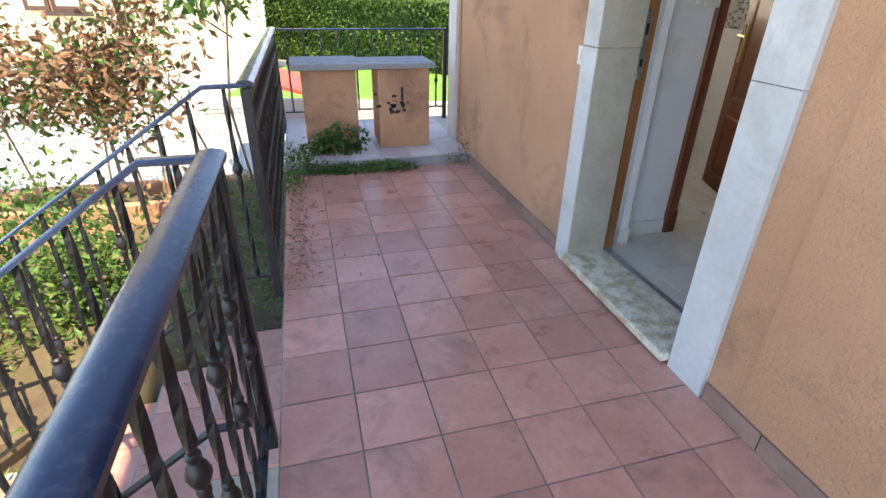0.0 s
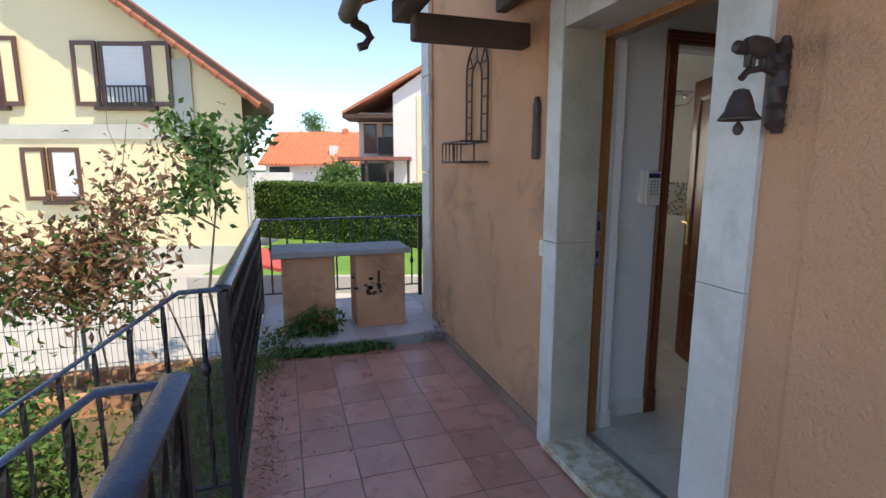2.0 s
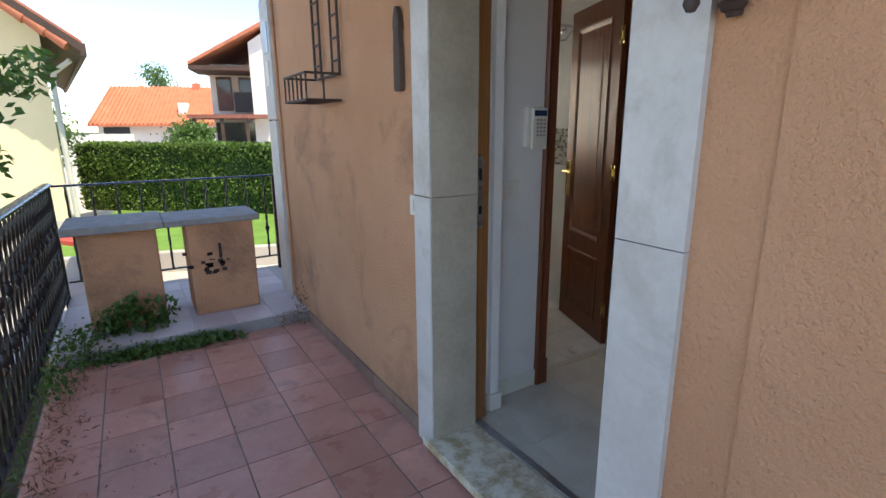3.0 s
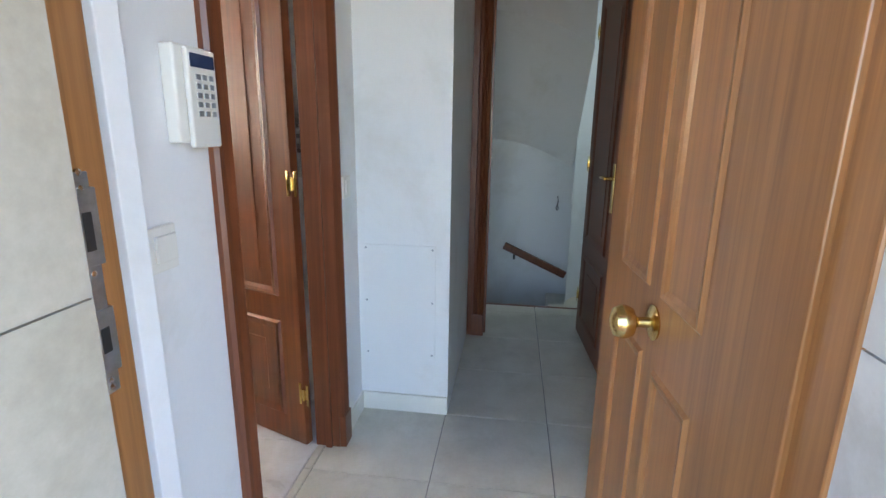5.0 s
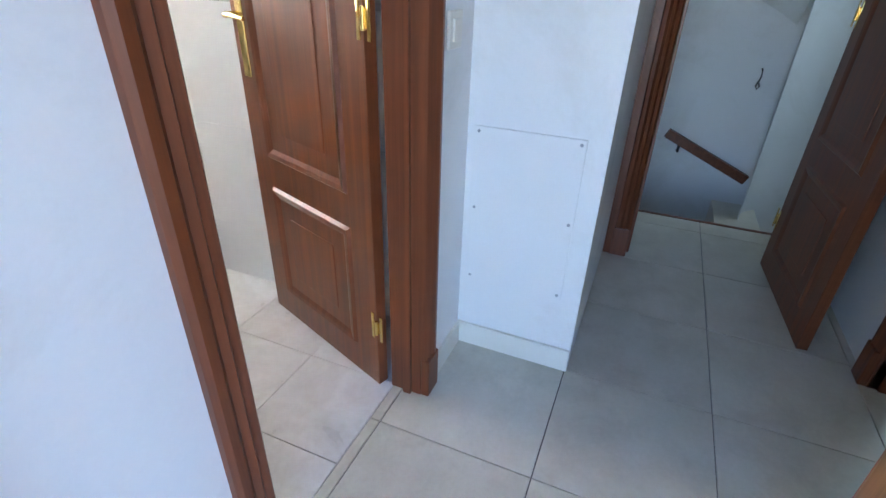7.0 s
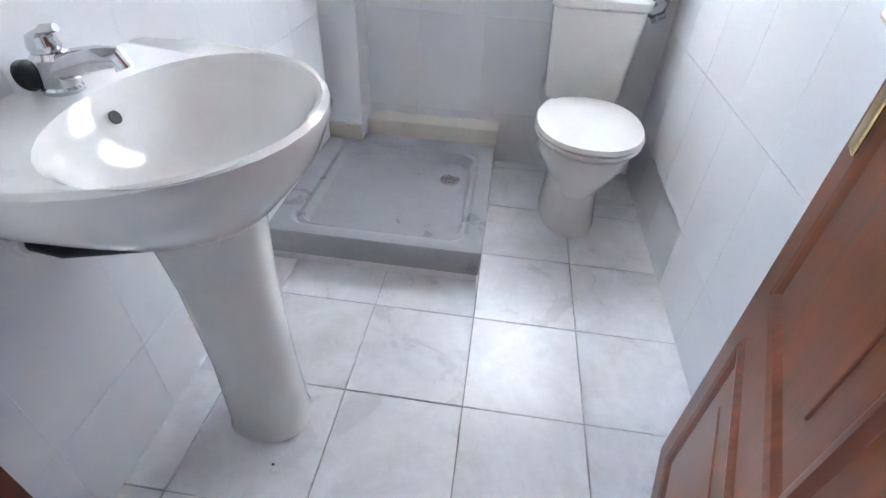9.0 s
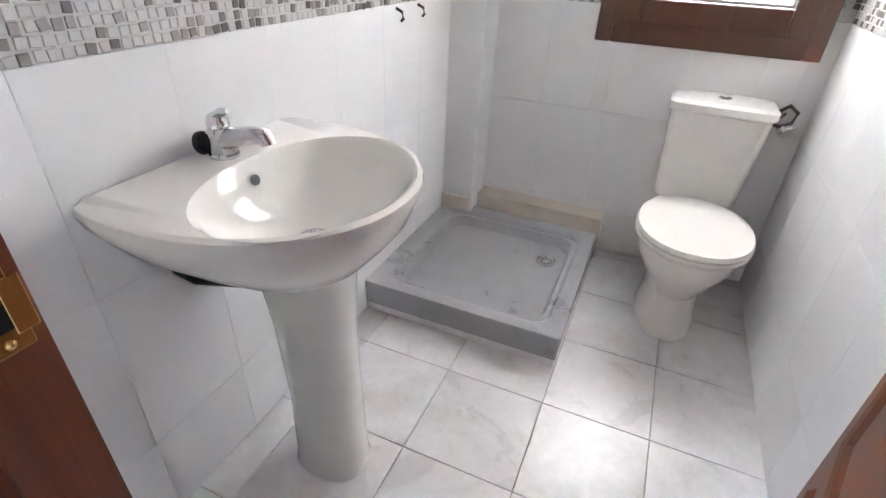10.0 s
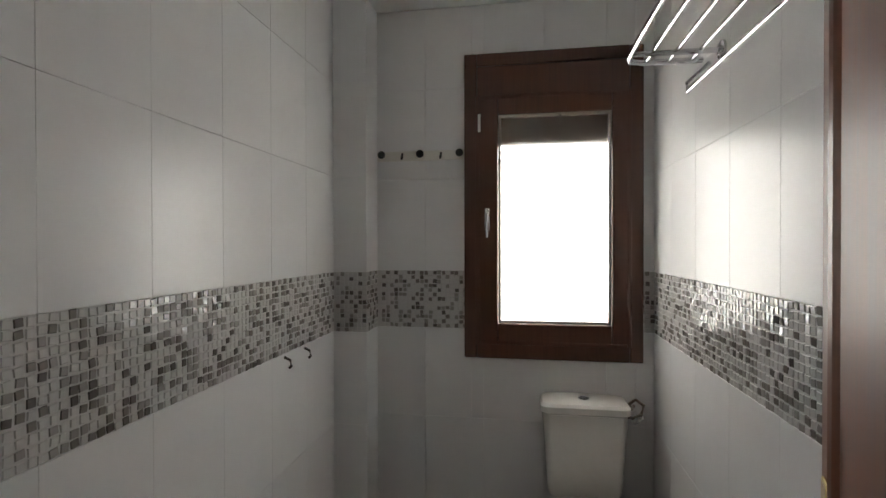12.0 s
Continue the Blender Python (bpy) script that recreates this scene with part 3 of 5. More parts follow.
def switch(name, m, w, h, rockers, label):
    s = thing(name, label, "light switch")
    s.matrix_world = m
    part("plate", boxes((-w / 2, -0.009, -h / 2, w / 2, 0, h / 2), bevel=0.003), WHITE_PLASTIC, s)
    for x0, x1 in rockers:
        part("rocker", boxes((x0, -0.014, -h * 0.3, x1, -0.008, h * 0.3), bevel=0.002), WHITE_PLASTIC, s)
    return s


switch("light_switch", pose(0.47, HY1 - 0.001, 1.105), 0.122, 0.086, [(-0.055, -0.03), (0.0, 0.055)], "white double light switch on the hall wall")
switch("light_switch", pose(1.535, HY1 - 0.001, 1.1), 0.08, 0.085, [(-0.022, 0.022)], "white light switch beside the bathroom door")
switch("doorbell_button", pose(-0.001, 5.93, 1.07, 0, 0, -90), 0.05, 0.085, [(-0.012, 0.012)], "white plastic doorbell button beside the door")
keypad = thing("alarm_keypad", "white alarm keypad on the hall wall", "keypad")
part("case", boxes((0.55, HY1 - 0.03, 1.296, 0.655, HY1 - 0.001, 1.475), bevel=0.005), WHITE_PLASTIC, keypad)
part("flap", boxes((0.572, HY1 - 0.042, 1.286, 0.662, HY1 - 0.031, 1.47), bevel=0.004), WHITE_PLASTIC, keypad)
part("display", boxes((0.58, HY1 - 0.0435, 1.435, 0.655, HY1 - 0.0422, 1.46)), material("blue_display", (0.02, 0.04, 0.09), (0.03, 0.05, 0.12), 0.15), keypad)
for r in range(5):
    for c in range(3):
        part("key", boxes((0.592 + c * 0.021, HY1 - 0.0445, 1.345 + r * 0.017, 0.606 + c * 0.021, HY1 - 0.0422, 1.355 + r * 0.017), bevel=0.001), STEEL, keypad)

# ---- bathroom ----
RX0, RX1, RY0, RY1, RTOP = 0.297, 1.69, 5.985, 8.03, 2.58
WX0, WX1, WZ0, WZ1 = 0.9, 1.61, 1.02, 2.33
bath_floor = solid("floor_bathroom", boxes((RX0, RY0, -0.1, RX1 + 0.3, RY1 + 0.06, HF - 0.006)), GROUT, "white marbled bathroom floor tiles", "floor", "structure")
solid("ceiling_bathroom", boxes((RX0, RY0, RTOP, RX1 + 0.1, RY1 + 0.06, RTOP + 0.08)), CEILING, "plain white bathroom ceiling", "ceiling", "structure")
wl = solid("wall_bathroom_left", boxes((RX0 - 0.0, RY0, HF, RX0 + 0.002, RY1, RTOP)), WALL_GROUT, "white tiled bathroom wall with a mosaic band", "wall", "structure")
wf = solid("wall_bathroom_far", boxes((RX0, RY1 + 0.002, HF, WX0, RY1 + 0.057, RTOP), (WX1, RY1 + 0.002, HF, RX1, RY1 + 0.057, RTOP), (WX0, RY1 + 0.002, HF, WX1, RY1 + 0.057, WZ0), (WX0, RY1 + 0.002, WZ1, WX1, RY1 + 0.057, RTOP)), WALL_GROUT,
           "white tiled bathroom wall with a window", "wall", "structure")
wr = solid("wall_bathroom_right", boxes((RX1 + 0.002, RY0, HF, RX1 + 0.1, RY1 + 0.057, RTOP)), WALL_GROUT, "white tiled bathroom wall with a mosaic band", "wall", "structure")
solid("wall_bathroom_door", boxes((RX0, RY0, HF, BX0 - 0.02, RY0 + 0.012, RTOP), (BX1 + 0.02, RY0, HF, RX1, RY0 + 0.012, RTOP), (BX0 - 0.02, RY0, 2.16, BX1 + 0.02, RY0 + 0.012, RTOP)), WHITE, "white bathroom wall round the door", "wall", "structure")
PIPE_X, PIPE_Y = 0.457, 7.862
wp = solid("pipe_casing", boxes((RX0 + 0.004, PIPE_Y + 0.004, HF, PIPE_X - 0.004, RY1, RTOP)), WALL_GROUT, "tiled pipe casing in the bathroom corner", "pipe casing", "structure")


MZ0, MZ1 = 1.117, 1.38


def tile_wall(parent, origin, along, length, rows, width, first, holes=(), gap=0.0007):
    """White wall tiles, each a piece of its own, on a wall from origin along a level direction."""
    along = Vector(along)
    cache = {}
    edges, s = [0.0], first
    while s < length - 0.01:
        edges.append(s)
        s += width
    edges.append(length)
    for z0, z1 in rows:
        for a, b in zip(edges, edges[1:]):
            spans = [(a, b, z0, z1)]
            for ha, hb, hz0, hz1 in holes:
                cut = []
                for p, q, u, v in spans:
                    if q <= ha or p >= hb or v <= hz0 or u >= hz1:
                        cut.append((p, q, u, v))
                        continue
                    if p < ha:
                        cut.append((p, ha, u, v))
                    if q > hb:
                        cut.append((hb, q, u, v))
                    if u < hz0:
                        cut.append((max(p, ha), min(q, hb), u, hz0))
                    if v > hz1:
                        cut.append((max(p, ha), min(q, hb), hz1, v))
                spans = cut
            for p, q, u, v in spans:
                w, h = q - p - gap, v - u - gap
                if w < 0.004 or h < 0.004:
                    continue
                key = (round(w, 3), round(h, 3))
                if key not in cache:
                    cache[key] = plain_mesh("wall_tile", box(bmesh.new(), -w / 2, 0, -h / 2, w / 2, 0.006, h / 2, 0.0007), WALL_TILE)
                piece("wall_tile", cache[key], parent, Vector(origin) + along * (p + q) / 2 + Vector((0, 0, (u + v) / 2)), math.atan2(along.y, along.x))


MOSAIC = material("mosaic_glaze", (0.5, 0.5, 0.5), (0.56, 0.55, 0.55), 0.12, 6, 60, 0.05, rough_var=0.05)
mn = MOSAIC.node_tree
mg = mn.nodes.new("ShaderNodeNewGeometry")
mr = mn.nodes.new("ShaderNodeValToRGB")
mr.color_ramp.interpolation = "CONSTANT"
for e, (p, c) in zip([mr.color_ramp.elements[0], mr.color_ramp.elements[1]] + [mr.color_ramp.elements.new(0.5 + 0.1 * i) for i in range(3)],
                     [(0.0, (0.6, 0.59, 0.57)), (0.38, (0.48, 0.465, 0.45)), (0.6, (0.34, 0.32, 0.3)), (0.78, (0.23, 0.205, 0.19)), (0.9, (0.15, 0.135, 0.125))]):
    e.position, e.color = p, (*c, 1)
mn.links.new(mg.outputs["Random Per Island"], mr.inputs[0])
mn.links.new(mr.outputs[0], mn.nodes["Principled BSDF"].inputs["Base Color"])
MOS_BED = material("mosaic_bed", (0.52, 0.51, 0.49), (0.58, 0.57, 0.55), 0.35, 8, 60, 0.05)
mos_rng = random.Random(3)


MOSAIC_ONE = MOSAIC.copy()
MOSAIC_ONE.name = "mosaic_glaze_single"
one = MOSAIC_ONE.node_tree
pick = one.nodes.new("ShaderNodeObjectInfo")
for link in list(one.links):
    if link.from_socket.name == "Random Per Island":
        one.links.new(pick.outputs["Random"], link.to_socket)
SINGLE = []
for k in range(8):
    h = (MZ1 - MZ0) / 13
    a, b = h * mos_rng.uniform(0.38, 0.48), h * mos_rng.uniform(0.38, 0.48)
    bm = bmesh.new()
    loft(bm, [[(sx * a * f, d, sz * b * f) for sx, sz in ((-1, -1), (1, -1), (1, 1), (-1, 1))] for f, d in ((1.0, 0.0035), (0.84, 0.0072))], cap0=False)
    SINGLE.append(plain_mesh("mosaic_piece", bm, MOSAIC_ONE))


def mosaic(parent, origin, along, length, hole=None, single=None):
    """Small uneven glazed squares in a band, on one wall."""
    along = Vector(along)
    out = Vector((-along.y, along.x, 0))
    verts, faces = [], []
    rows, pitch = 13, (MZ1 - MZ0) / 13
    n = int(length / pitch)
    for i in range(n):
        for r in range(rows):
            a = pitch * (i + 0.5) + mos_rng.uniform(-0.0015, 0.0015)
            z = MZ0 + pitch * (r + 0.5) + mos_rng.uniform(-0.0015, 0.0015)
            if hole and hole[0] - 0.01 < a < hole[1] + 0.01:
                continue
            if single and single[0] < a < single[1]:
                piece("mosaic_piece", SINGLE[mos_rng.randrange(8)], parent, Vector(origin) + along * a + Vector((0, 0, z)), math.atan2(along.y, along.x), (mos_rng.uniform(-0.06, 0.06), mos_rng.uniform(-0.14, 0.14)))
                continue
            h, w = pitch * mos_rng.uniform(0.38, 0.48), pitch * mos_rng.uniform(0.38, 0.48)
            t = mos_rng.uniform(-0.14, 0.14)
            lean = mos_rng.uniform(-0.0006, 0.0006), mos_rng.uniform(-0.0006, 0.0006)
            base = len(verts)
            for k, (sx, sz) in enumerate(((-1, -1), (1, -1), (1, 1), (-1, 1))):
                for f, d in ((1.0, 0.0035), (0.84, 0.0072)):
                    u, v = sx * w * f, sz * h * f
                    p = Vector(origin) + along * (a + u * math.cos(t) - v * math.sin(t)) + out * (d + (sx * lean[0] + sz * lean[1] if d > 0.005 else 0))
                    verts.append((p.x, p.y, z + u * math.sin(t) + v * math.cos(t)))
            b = base
            for k in range(4):
                k2 = (k + 1) % 4
                faces.append((b + 2 * k, b + 2 * k2, b + 2 * k2 + 1, b + 2 * k + 1))
            faces.append((b + 1, b + 3, b + 5, b + 7))
    me = bpy.data.meshes.new("mosaic_pieces")
    me.from_pydata(verts, [], faces)
    me.materials.append(MOSAIC)
    ob = new("mosaic_pieces", me)
    ob.parent = parent
    tagged(ob, "grey and brown glazed mosaic pieces", kind="stuff")
    spans = [(0, length)] if not hole else [(0, hole[0]), (hole[1], length)]
    for p, q in spans:
        bm = bmesh.new()
        m = Matrix.Translation(origin) @ Matrix.Rotation(math.atan2(along.y, along.x), 4, "Z")
        box(bm, p, 0, MZ0 + 0.001, q, 0.0045, MZ1 - 0.001, m=m)
        part("mosaic_bed", bm, MOS_BED, parent)


ROWS = [(HF, 0.302), (0.302, 0.71), (0.71, MZ0), (MZ1, 1.8), (1.8, 2.21), (2.21, RTOP)]
tile_wall(wl, (RX0 + 0.002, RY1, 0), (0, -1, 0), RY1 - RY0, ROWS, 0.268, 0.176)
mosaic(wl, (RX0 + 0.002, RY1, 0), (0, -1, 0), RY1 - RY0, single=(1.2, 1.67))
WIN_HOLE = (RX1 - WX1, RX1 - WX0, WZ0, WZ1)
tile_wall(wf, (RX1, RY1 + 0.002, 0), (-1, 0, 0), RX1 - RX0, ROWS, 0.268, 0.2, [WIN_HOLE])
mosaic(wf, (RX1, RY1 + 0.002, 0), (-1, 0, 0), RX1 - PIPE_X, WIN_HOLE[:2])
tile_wall(wr, (RX1 + 0.002, RY0, 0), (0, 1, 0), RY1 - RY0, ROWS, 0.27, 0.177)
mosaic(wr, (RX1 + 0.002, RY0, 0), (0, 1, 0), RY1 - RY0)
tile_wall(wp, (PIPE_X, PIPE_Y + 0.006, 0), (-1, 0, 0), PIPE_X - RX0 - 0.008, ROWS, 1.0, 0.9)
mosaic(wp, (PIPE_X, PIPE_Y + 0.006, 0), (-1, 0, 0), PIPE_X - RX0 - 0.008)
tile_wall(wp, (PIPE_X - 0.006, RY1, 0), (0, -1, 0), RY1 - PIPE_Y - 0.006, ROWS, 1.0, 0.9)
mosaic(wp, (PIPE_X - 0.006, RY1, 0), (0, -1, 0), RY1 - PIPE_Y - 0.006)

# window of brown wood with frosted glass
win = thing("window_1", "brown wooden bathroom window with frosted glass, shutter lowered a little", "window", kind="structure")
FY = RY1 - 0.022
part("window_frame", boxes((0.868, FY, 0.988, 0.925, RY1 + 0.06, 2.355), (1.585, FY, 0.988, 1.64, RY1 + 0.06, 2.355), (0.925, FY, 0.988, 1.585, RY1 + 0.06, 1.06), (0.925, FY, 2.3, 1.585, RY1 + 0.06, 2.355), bevel=0.006), BROWN_FRAME, win)
part("shutter_box", boxes((0.925, FY + 0.01, 2.155, 1.585, RY1 + 0.06, 2.3), bevel=0.004), BROWN_FRAME, win)
sash = part("sash", boxes((0.93, FY - 0.012, 1.065, 1.02, FY + 0.04, 2.15), (1.508, FY - 0.012, 1.065, 1.58, FY + 0.04, 2.15), (1.02, FY - 0.012, 1.065, 1.508, FY + 0.04, 1.147), (1.02, FY - 0.012, 2.077, 1.508, FY + 0.04, 2.15), bevel=0.006), BROWN_FRAME, win)
part("sash_lip", boxes((0.921, FY - 0.013, 1.053, 0.94, FY - 0.001, 2.162), (1.572, FY - 0.013, 1.053, 1.589, FY - 0.001, 2.162), (0.94, FY - 0.013, 1.053, 1.572, FY - 0.001, 1.07), (0.94, FY - 0.013, 2.145, 1.572, FY - 0.001, 2.162), bevel=0.002), BROWN_FRAME, sash)
part("glazing_bead", boxes((1.021, FY + 0.002, 1.148, 1.033, FY + 0.02, 2.076), (1.495, FY + 0.002, 1.148, 1.507, FY + 0.02, 2.076), (1.033, FY + 0.002, 1.148, 1.495, FY + 0.02, 1.16), (1.033, FY + 0.002, 2.064, 1.495, FY + 0.02, 2.076)), material("silver_bead", (0.5, 0.48, 0.44), (0.6, 0.58, 0.54), 0.3, metal=0.6), sash)
pane = part("pane", boxes((1.03, FY + 0.021, 1.155, 1.498, FY + 0.025, 2.07)), FROST, sash)
bm = boxes((0.962, FY - 0.016, 1.56, 0.984, FY - 0.012, 1.66), bevel=0.002)
tube(bm, [(0.973, FY - 0.016, 1.645), (0.973, FY - 0.05, 1.65), (0.975, FY - 0.055, 1.62), (0.974, FY - 0.05, 1.53)], [0.008, 0.008, 0.008, 0.006])
part("window_handle", bm, CHROME, sash, smooth=True)
part("hinge", boxes((0.932, FY - 0.02, 2.0, 0.944, FY - 0.013, 2.08), bevel=0.002), WHITE_PLASTIC, win)
bm = bmesh.new()
for k in range(9):
    box(bm, 0.95, FY + 0.03, 1.94 + 0.024 * k, 1.57, FY + 0.038, 1.9645 + 0.024 * k, 0.001)
part("roller_shutter", bm, BROWN_FRAME, win, "lowered brown roller shutter slats")

# shower tray with its ledge
tray = thing("shower_tray", "square grey ceramic shower tray on a tiled base", "shower tray")
TXa, TXb, TYa, TYb, TZ = 0.303, 1.056, 7.13, 7.92, 0.192


def rounded(x0, y0, x1, y1, r, z, n=6):
    pts = []
    for cx, cy, a0 in ((x1 - r, y0 + r, -90), (x1 - r, y1 - r, 0), (x0 + r, y1 - r, 90), (x0 + r, y0 + r, 180)):
        for k in range(n + 1):
            a = radians(a0 + 90 * k / n)
            pts.append((cx + r * math.cos(a), cy + r * math.sin(a), z))
    return pts


def inset_rings(levels):
    return [rounded(TXa + d, TYa + d, TXb - d, TYb - d, r, z) for d, r, z in levels]


part("basin", loft(bmesh.new(), inset_rings([(0.004, 0.008, 0.095), (0.0, 0.01, TZ - 0.008), (0.004, 0.012, TZ), (0.055, 0.05, TZ), (0.062, 0.06, TZ - 0.006), (0.07, 0.06, TZ - 0.018), (0.085, 0.07, TZ - 0.018), (0.1, 0.08, TZ - 0.06), (0.15, 0.1, TZ - 0.075)])), TRAY, tray, smooth=True)
part("base_course", boxes((TXa, TYa + 0.012, HF, TXb - 0.012, TYb, 0.094)), BATH_TILE, tray, "white tiled base course")
drain = part("drain", lathe(bmesh.new(), [(0.043, 0), (0.043, 0.004), (0.036, 0.006), (0.034, 0.003), (0.001, 0.0035)], 28, pose(0.88, 7.7, TZ - 0.0745)), CHROME, tray, smooth=True)
bm = bmesh.new()
for k in range(8):
    a = 2 * math.pi * k / 8
    lathe(bm, [(0.005, 0), (0.001, 0.0006)], 8, pose(0.88 + 0.021 * math.cos(a), 7.7 + 0.021 * math.sin(a), TZ - 0.0708))
part("drain_holes", bm, BLACK, drain)
solid("shower_ledge", boxes((PIPE_X + 0.006, 7.924, HF, 1.06, RY1 - 0.004, 0.262), (RX0 + 0.01, 7.845, TZ + 0.0, PIPE_X, 7.861, 0.262), bevel=0.003), material("cream_ledge_tile", (0.62, 0.57, 0.47), (0.72, 0.67, 0.57), 0.4, 3, 40, 0.05, stain=(0.45, 0.38, 0.28)), "cream tiled ledge behind the shower tray", "ledge", "structure")


def ellipse(cx, cy, rx, ry, z, n=40, back=None, power=2.0):
    pts = []
    for k in range(n):
        a = 2 * math.pi * k / n
        c, s = math.cos(a), math.sin(a)
        x = cx + rx * math.copysign(abs(c) ** (2 / power), c)
        y = cy + ry * math.copysign(abs(s) ** (2 / power), s)
        if back is not None:
            x = max(x, back)
        pts.append((x, y, z))
    return pts


# pedestal wash basin on the side wall
SX, SY, SZ = RX0 + 0.009, 6.54, 0.905
basin = thing("wash_basin", "white ceramic pedestal wash basin with a mixer tap", "washbasin")
BC = SX + 0.13
rings = [ellipse(SX + 0.23, SY, 0.085, 0.09, SZ - 0.21, back=SX), ellipse(SX + 0.21, SY, 0.17, 0.16, SZ - 0.18, back=SX), ellipse(SX + 0.17, SY, 0.25, 0.215, SZ - 0.135, back=SX), ellipse(BC + 0.015, SY, 0.315, 0.268, SZ - 0.085, back=SX, power=2.05),
         ellipse(BC, SY, 0.346, 0.292, SZ - 0.045, back=SX, power=2.1), ellipse(BC, SY, 0.357, 0.3, SZ - 0.018, back=SX, power=2.1), ellipse(BC, SY, 0.354, 0.297, SZ - 0.006, back=SX, power=2.1), ellipse(BC, SY, 0.343, 0.287, SZ, back=SX + 0.004, power=2.1),
         ellipse(SX + 0.288, SY, 0.178, 0.252, SZ - 0.002, power=2.1), ellipse(SX + 0.287, SY, 0.168, 0.243, SZ - 0.012), ellipse(SX + 0.285, SY, 0.155, 0.222, SZ - 0.045), ellipse(SX + 0.28, SY, 0.13, 0.18, SZ - 0.09), ellipse(SX + 0.275, SY, 0.09, 0.115, SZ - 0.125), ellipse(SX + 0.27, SY, 0.035, 0.04, SZ - 0.14)]
part("bowl", loft(bmesh.new(), rings), CERAMIC, basin, smooth=True)
part("waste", lathe(bmesh.new(), [(0.034, 0), (0.034, 0.004), (0.028, 0.005), (0.024, 0.001), (0.012, 0.002), (0.001, 0.006)], 24, pose(SX + 0.27, SY, SZ - 0.1405)), CHROME, basin, smooth=True)
part("overflow_hole", lathe(bmesh.new(), [(0.011, 0), (0.011, 0.004), (0.001, 0.004)], 18, pose(SX + 0.133, SY, SZ - 0.04, 0, 68, 0)), BLACK, basin)
PEDX = SX + 0.255
ped = [ellipse(PEDX, SY, 0.1, 0.086, HF, power=2.5), ellipse(PEDX, SY, 0.096, 0.082, HF + 0.03, power=2.4), ellipse(PEDX - 0.002, SY, 0.09, 0.078, HF + 0.25, power=2.3), ellipse(PEDX - 0.008, SY, 0.094, 0.086, HF + 0.48, power=2.2), ellipse(PEDX - 0.015, SY, 0.11, 0.105, SZ - 0.16, power=2.2)]
part("pedestal", loft(bmesh.new(), ped), CERAMIC, basin, smooth=True)
bm = bmesh.new()
lathe(bm, [(0.03, 0), (0.03, 0.006), (0.026, 0.01), (0.025, 0.04), (0.028, 0.052), (0.022, 0.06)], 24, pose(SX + 0.065, SY, SZ))
tube(bm, [(SX + 0.06, SY, SZ + 0.03), (SX + 0.1, SY, SZ + 0.045), (SX + 0.15, SY, SZ + 0.058), (SX + 0.18, SY, SZ + 0.06), (SX + 0.185, SY, SZ + 0.045)], [0.024, 0.021, 0.0175, 0.0155, 0.0145], 14)
tap = part("mixer_tap", bm, CHROME, basin, "chrome single-lever mixer tap", smooth=True)
bm = lathe(bmesh.new(), [(0.021, 0), (0.023, 0.008), (0.019, 0.024), (0.008, 0.03), (0.001, 0.031)], 20, pose(SX + 0.063, SY, SZ + 0.06))
tube(bm, [(SX + 0.06, SY, SZ + 0.08), (SX + 0.075, SY, SZ + 0.092), (SX + 0.095, SY, SZ + 0.096)], [0.009, 0.008, 0.006], 10)
part("tap_lever", bm, CHROME, tap, smooth=True)
part("plug", lathe(bmesh.new(), [(0.024, 0), (0.022, 0.012), (0.001, 0.014)], 20, pose(SX + 0.02, SY - 0.01, SZ + 0.022, 0, 72, 0)), BLACK, basin, "black rubber plug")
bm = tube(bmesh.new(), [(SX + 0.2, SY, SZ - 0.2), (SX + 0.15, SY - 0.06, SZ - 0.25), (SX + 0.06, SY - 0.13, SZ - 0.22), (SX - 0.004, SY - 0.13, SZ - 0.21)], 0.019, 12)
part("waste_pipe", bm, BLACK, basin, smooth=True)
part("pipe_collar", lathe(bmesh.new(), [(0.028, 0), (0.026, 0.012), (0.02, 0.014)], 18, pose(SX - 0.002, SY - 0.13, SZ - 0.21, 0, 90, 0)), WHITE_PLASTIC, basin)

# toilet
TCX, TB = 1.383, RY1 - 0.004
toilet = thing("toilet", "white ceramic close-coupled toilet with the lid closed", "toilet")


def oval(cx, y0, y1, half, z, n=36, power=2.2):
    return ellipse(cx, (y0 + y1) / 2, half, (y1 - y0) / 2, z, n, power=power)


part("bowl", loft(bmesh.new(), [oval(TCX, 7.46, 7.9, 0.115, HF), oval(TCX, 7.466, 7.9, 0.108, HF + 0.05), oval(TCX, 7.5, 7.9, 0.102, HF + 0.16), oval(TCX, 7.44, 7.92, 0.135, HF + 0.24), oval(TCX, 7.385, 7.95, 0.175, HF + 0.32), oval(TCX, 7.37, 7.96, 0.184, HF + 0.375), oval(TCX, 7.38, 7.96, 0.178, HF + 0.385)]), CERAMIC, toilet, smooth=True)
part("seat", loft(bmesh.new(), [oval(TCX, 7.365, 7.82, 0.188, HF + 0.387), oval(TCX, 7.36, 7.82, 0.192, HF + 0.395), oval(TCX, 7.364, 7.82, 0.189, HF + 0.403)]), CERAMIC, toilet, smooth=True)
part("lid", loft(bmesh.new(), [oval(TCX, 7.364, 7.83, 0.19, HF + 0.406), oval(TCX, 7.358, 7.83, 0.194, HF + 0.414), oval(TCX, 7.366, 7.825, 0.188, HF + 0.428), oval(TCX, 7.42, 7.78, 0.14, HF + 0.434), oval(TCX, 7.52, 7.68, 0.06, HF + 0.436)]), CERAMIC, toilet, smooth=True)


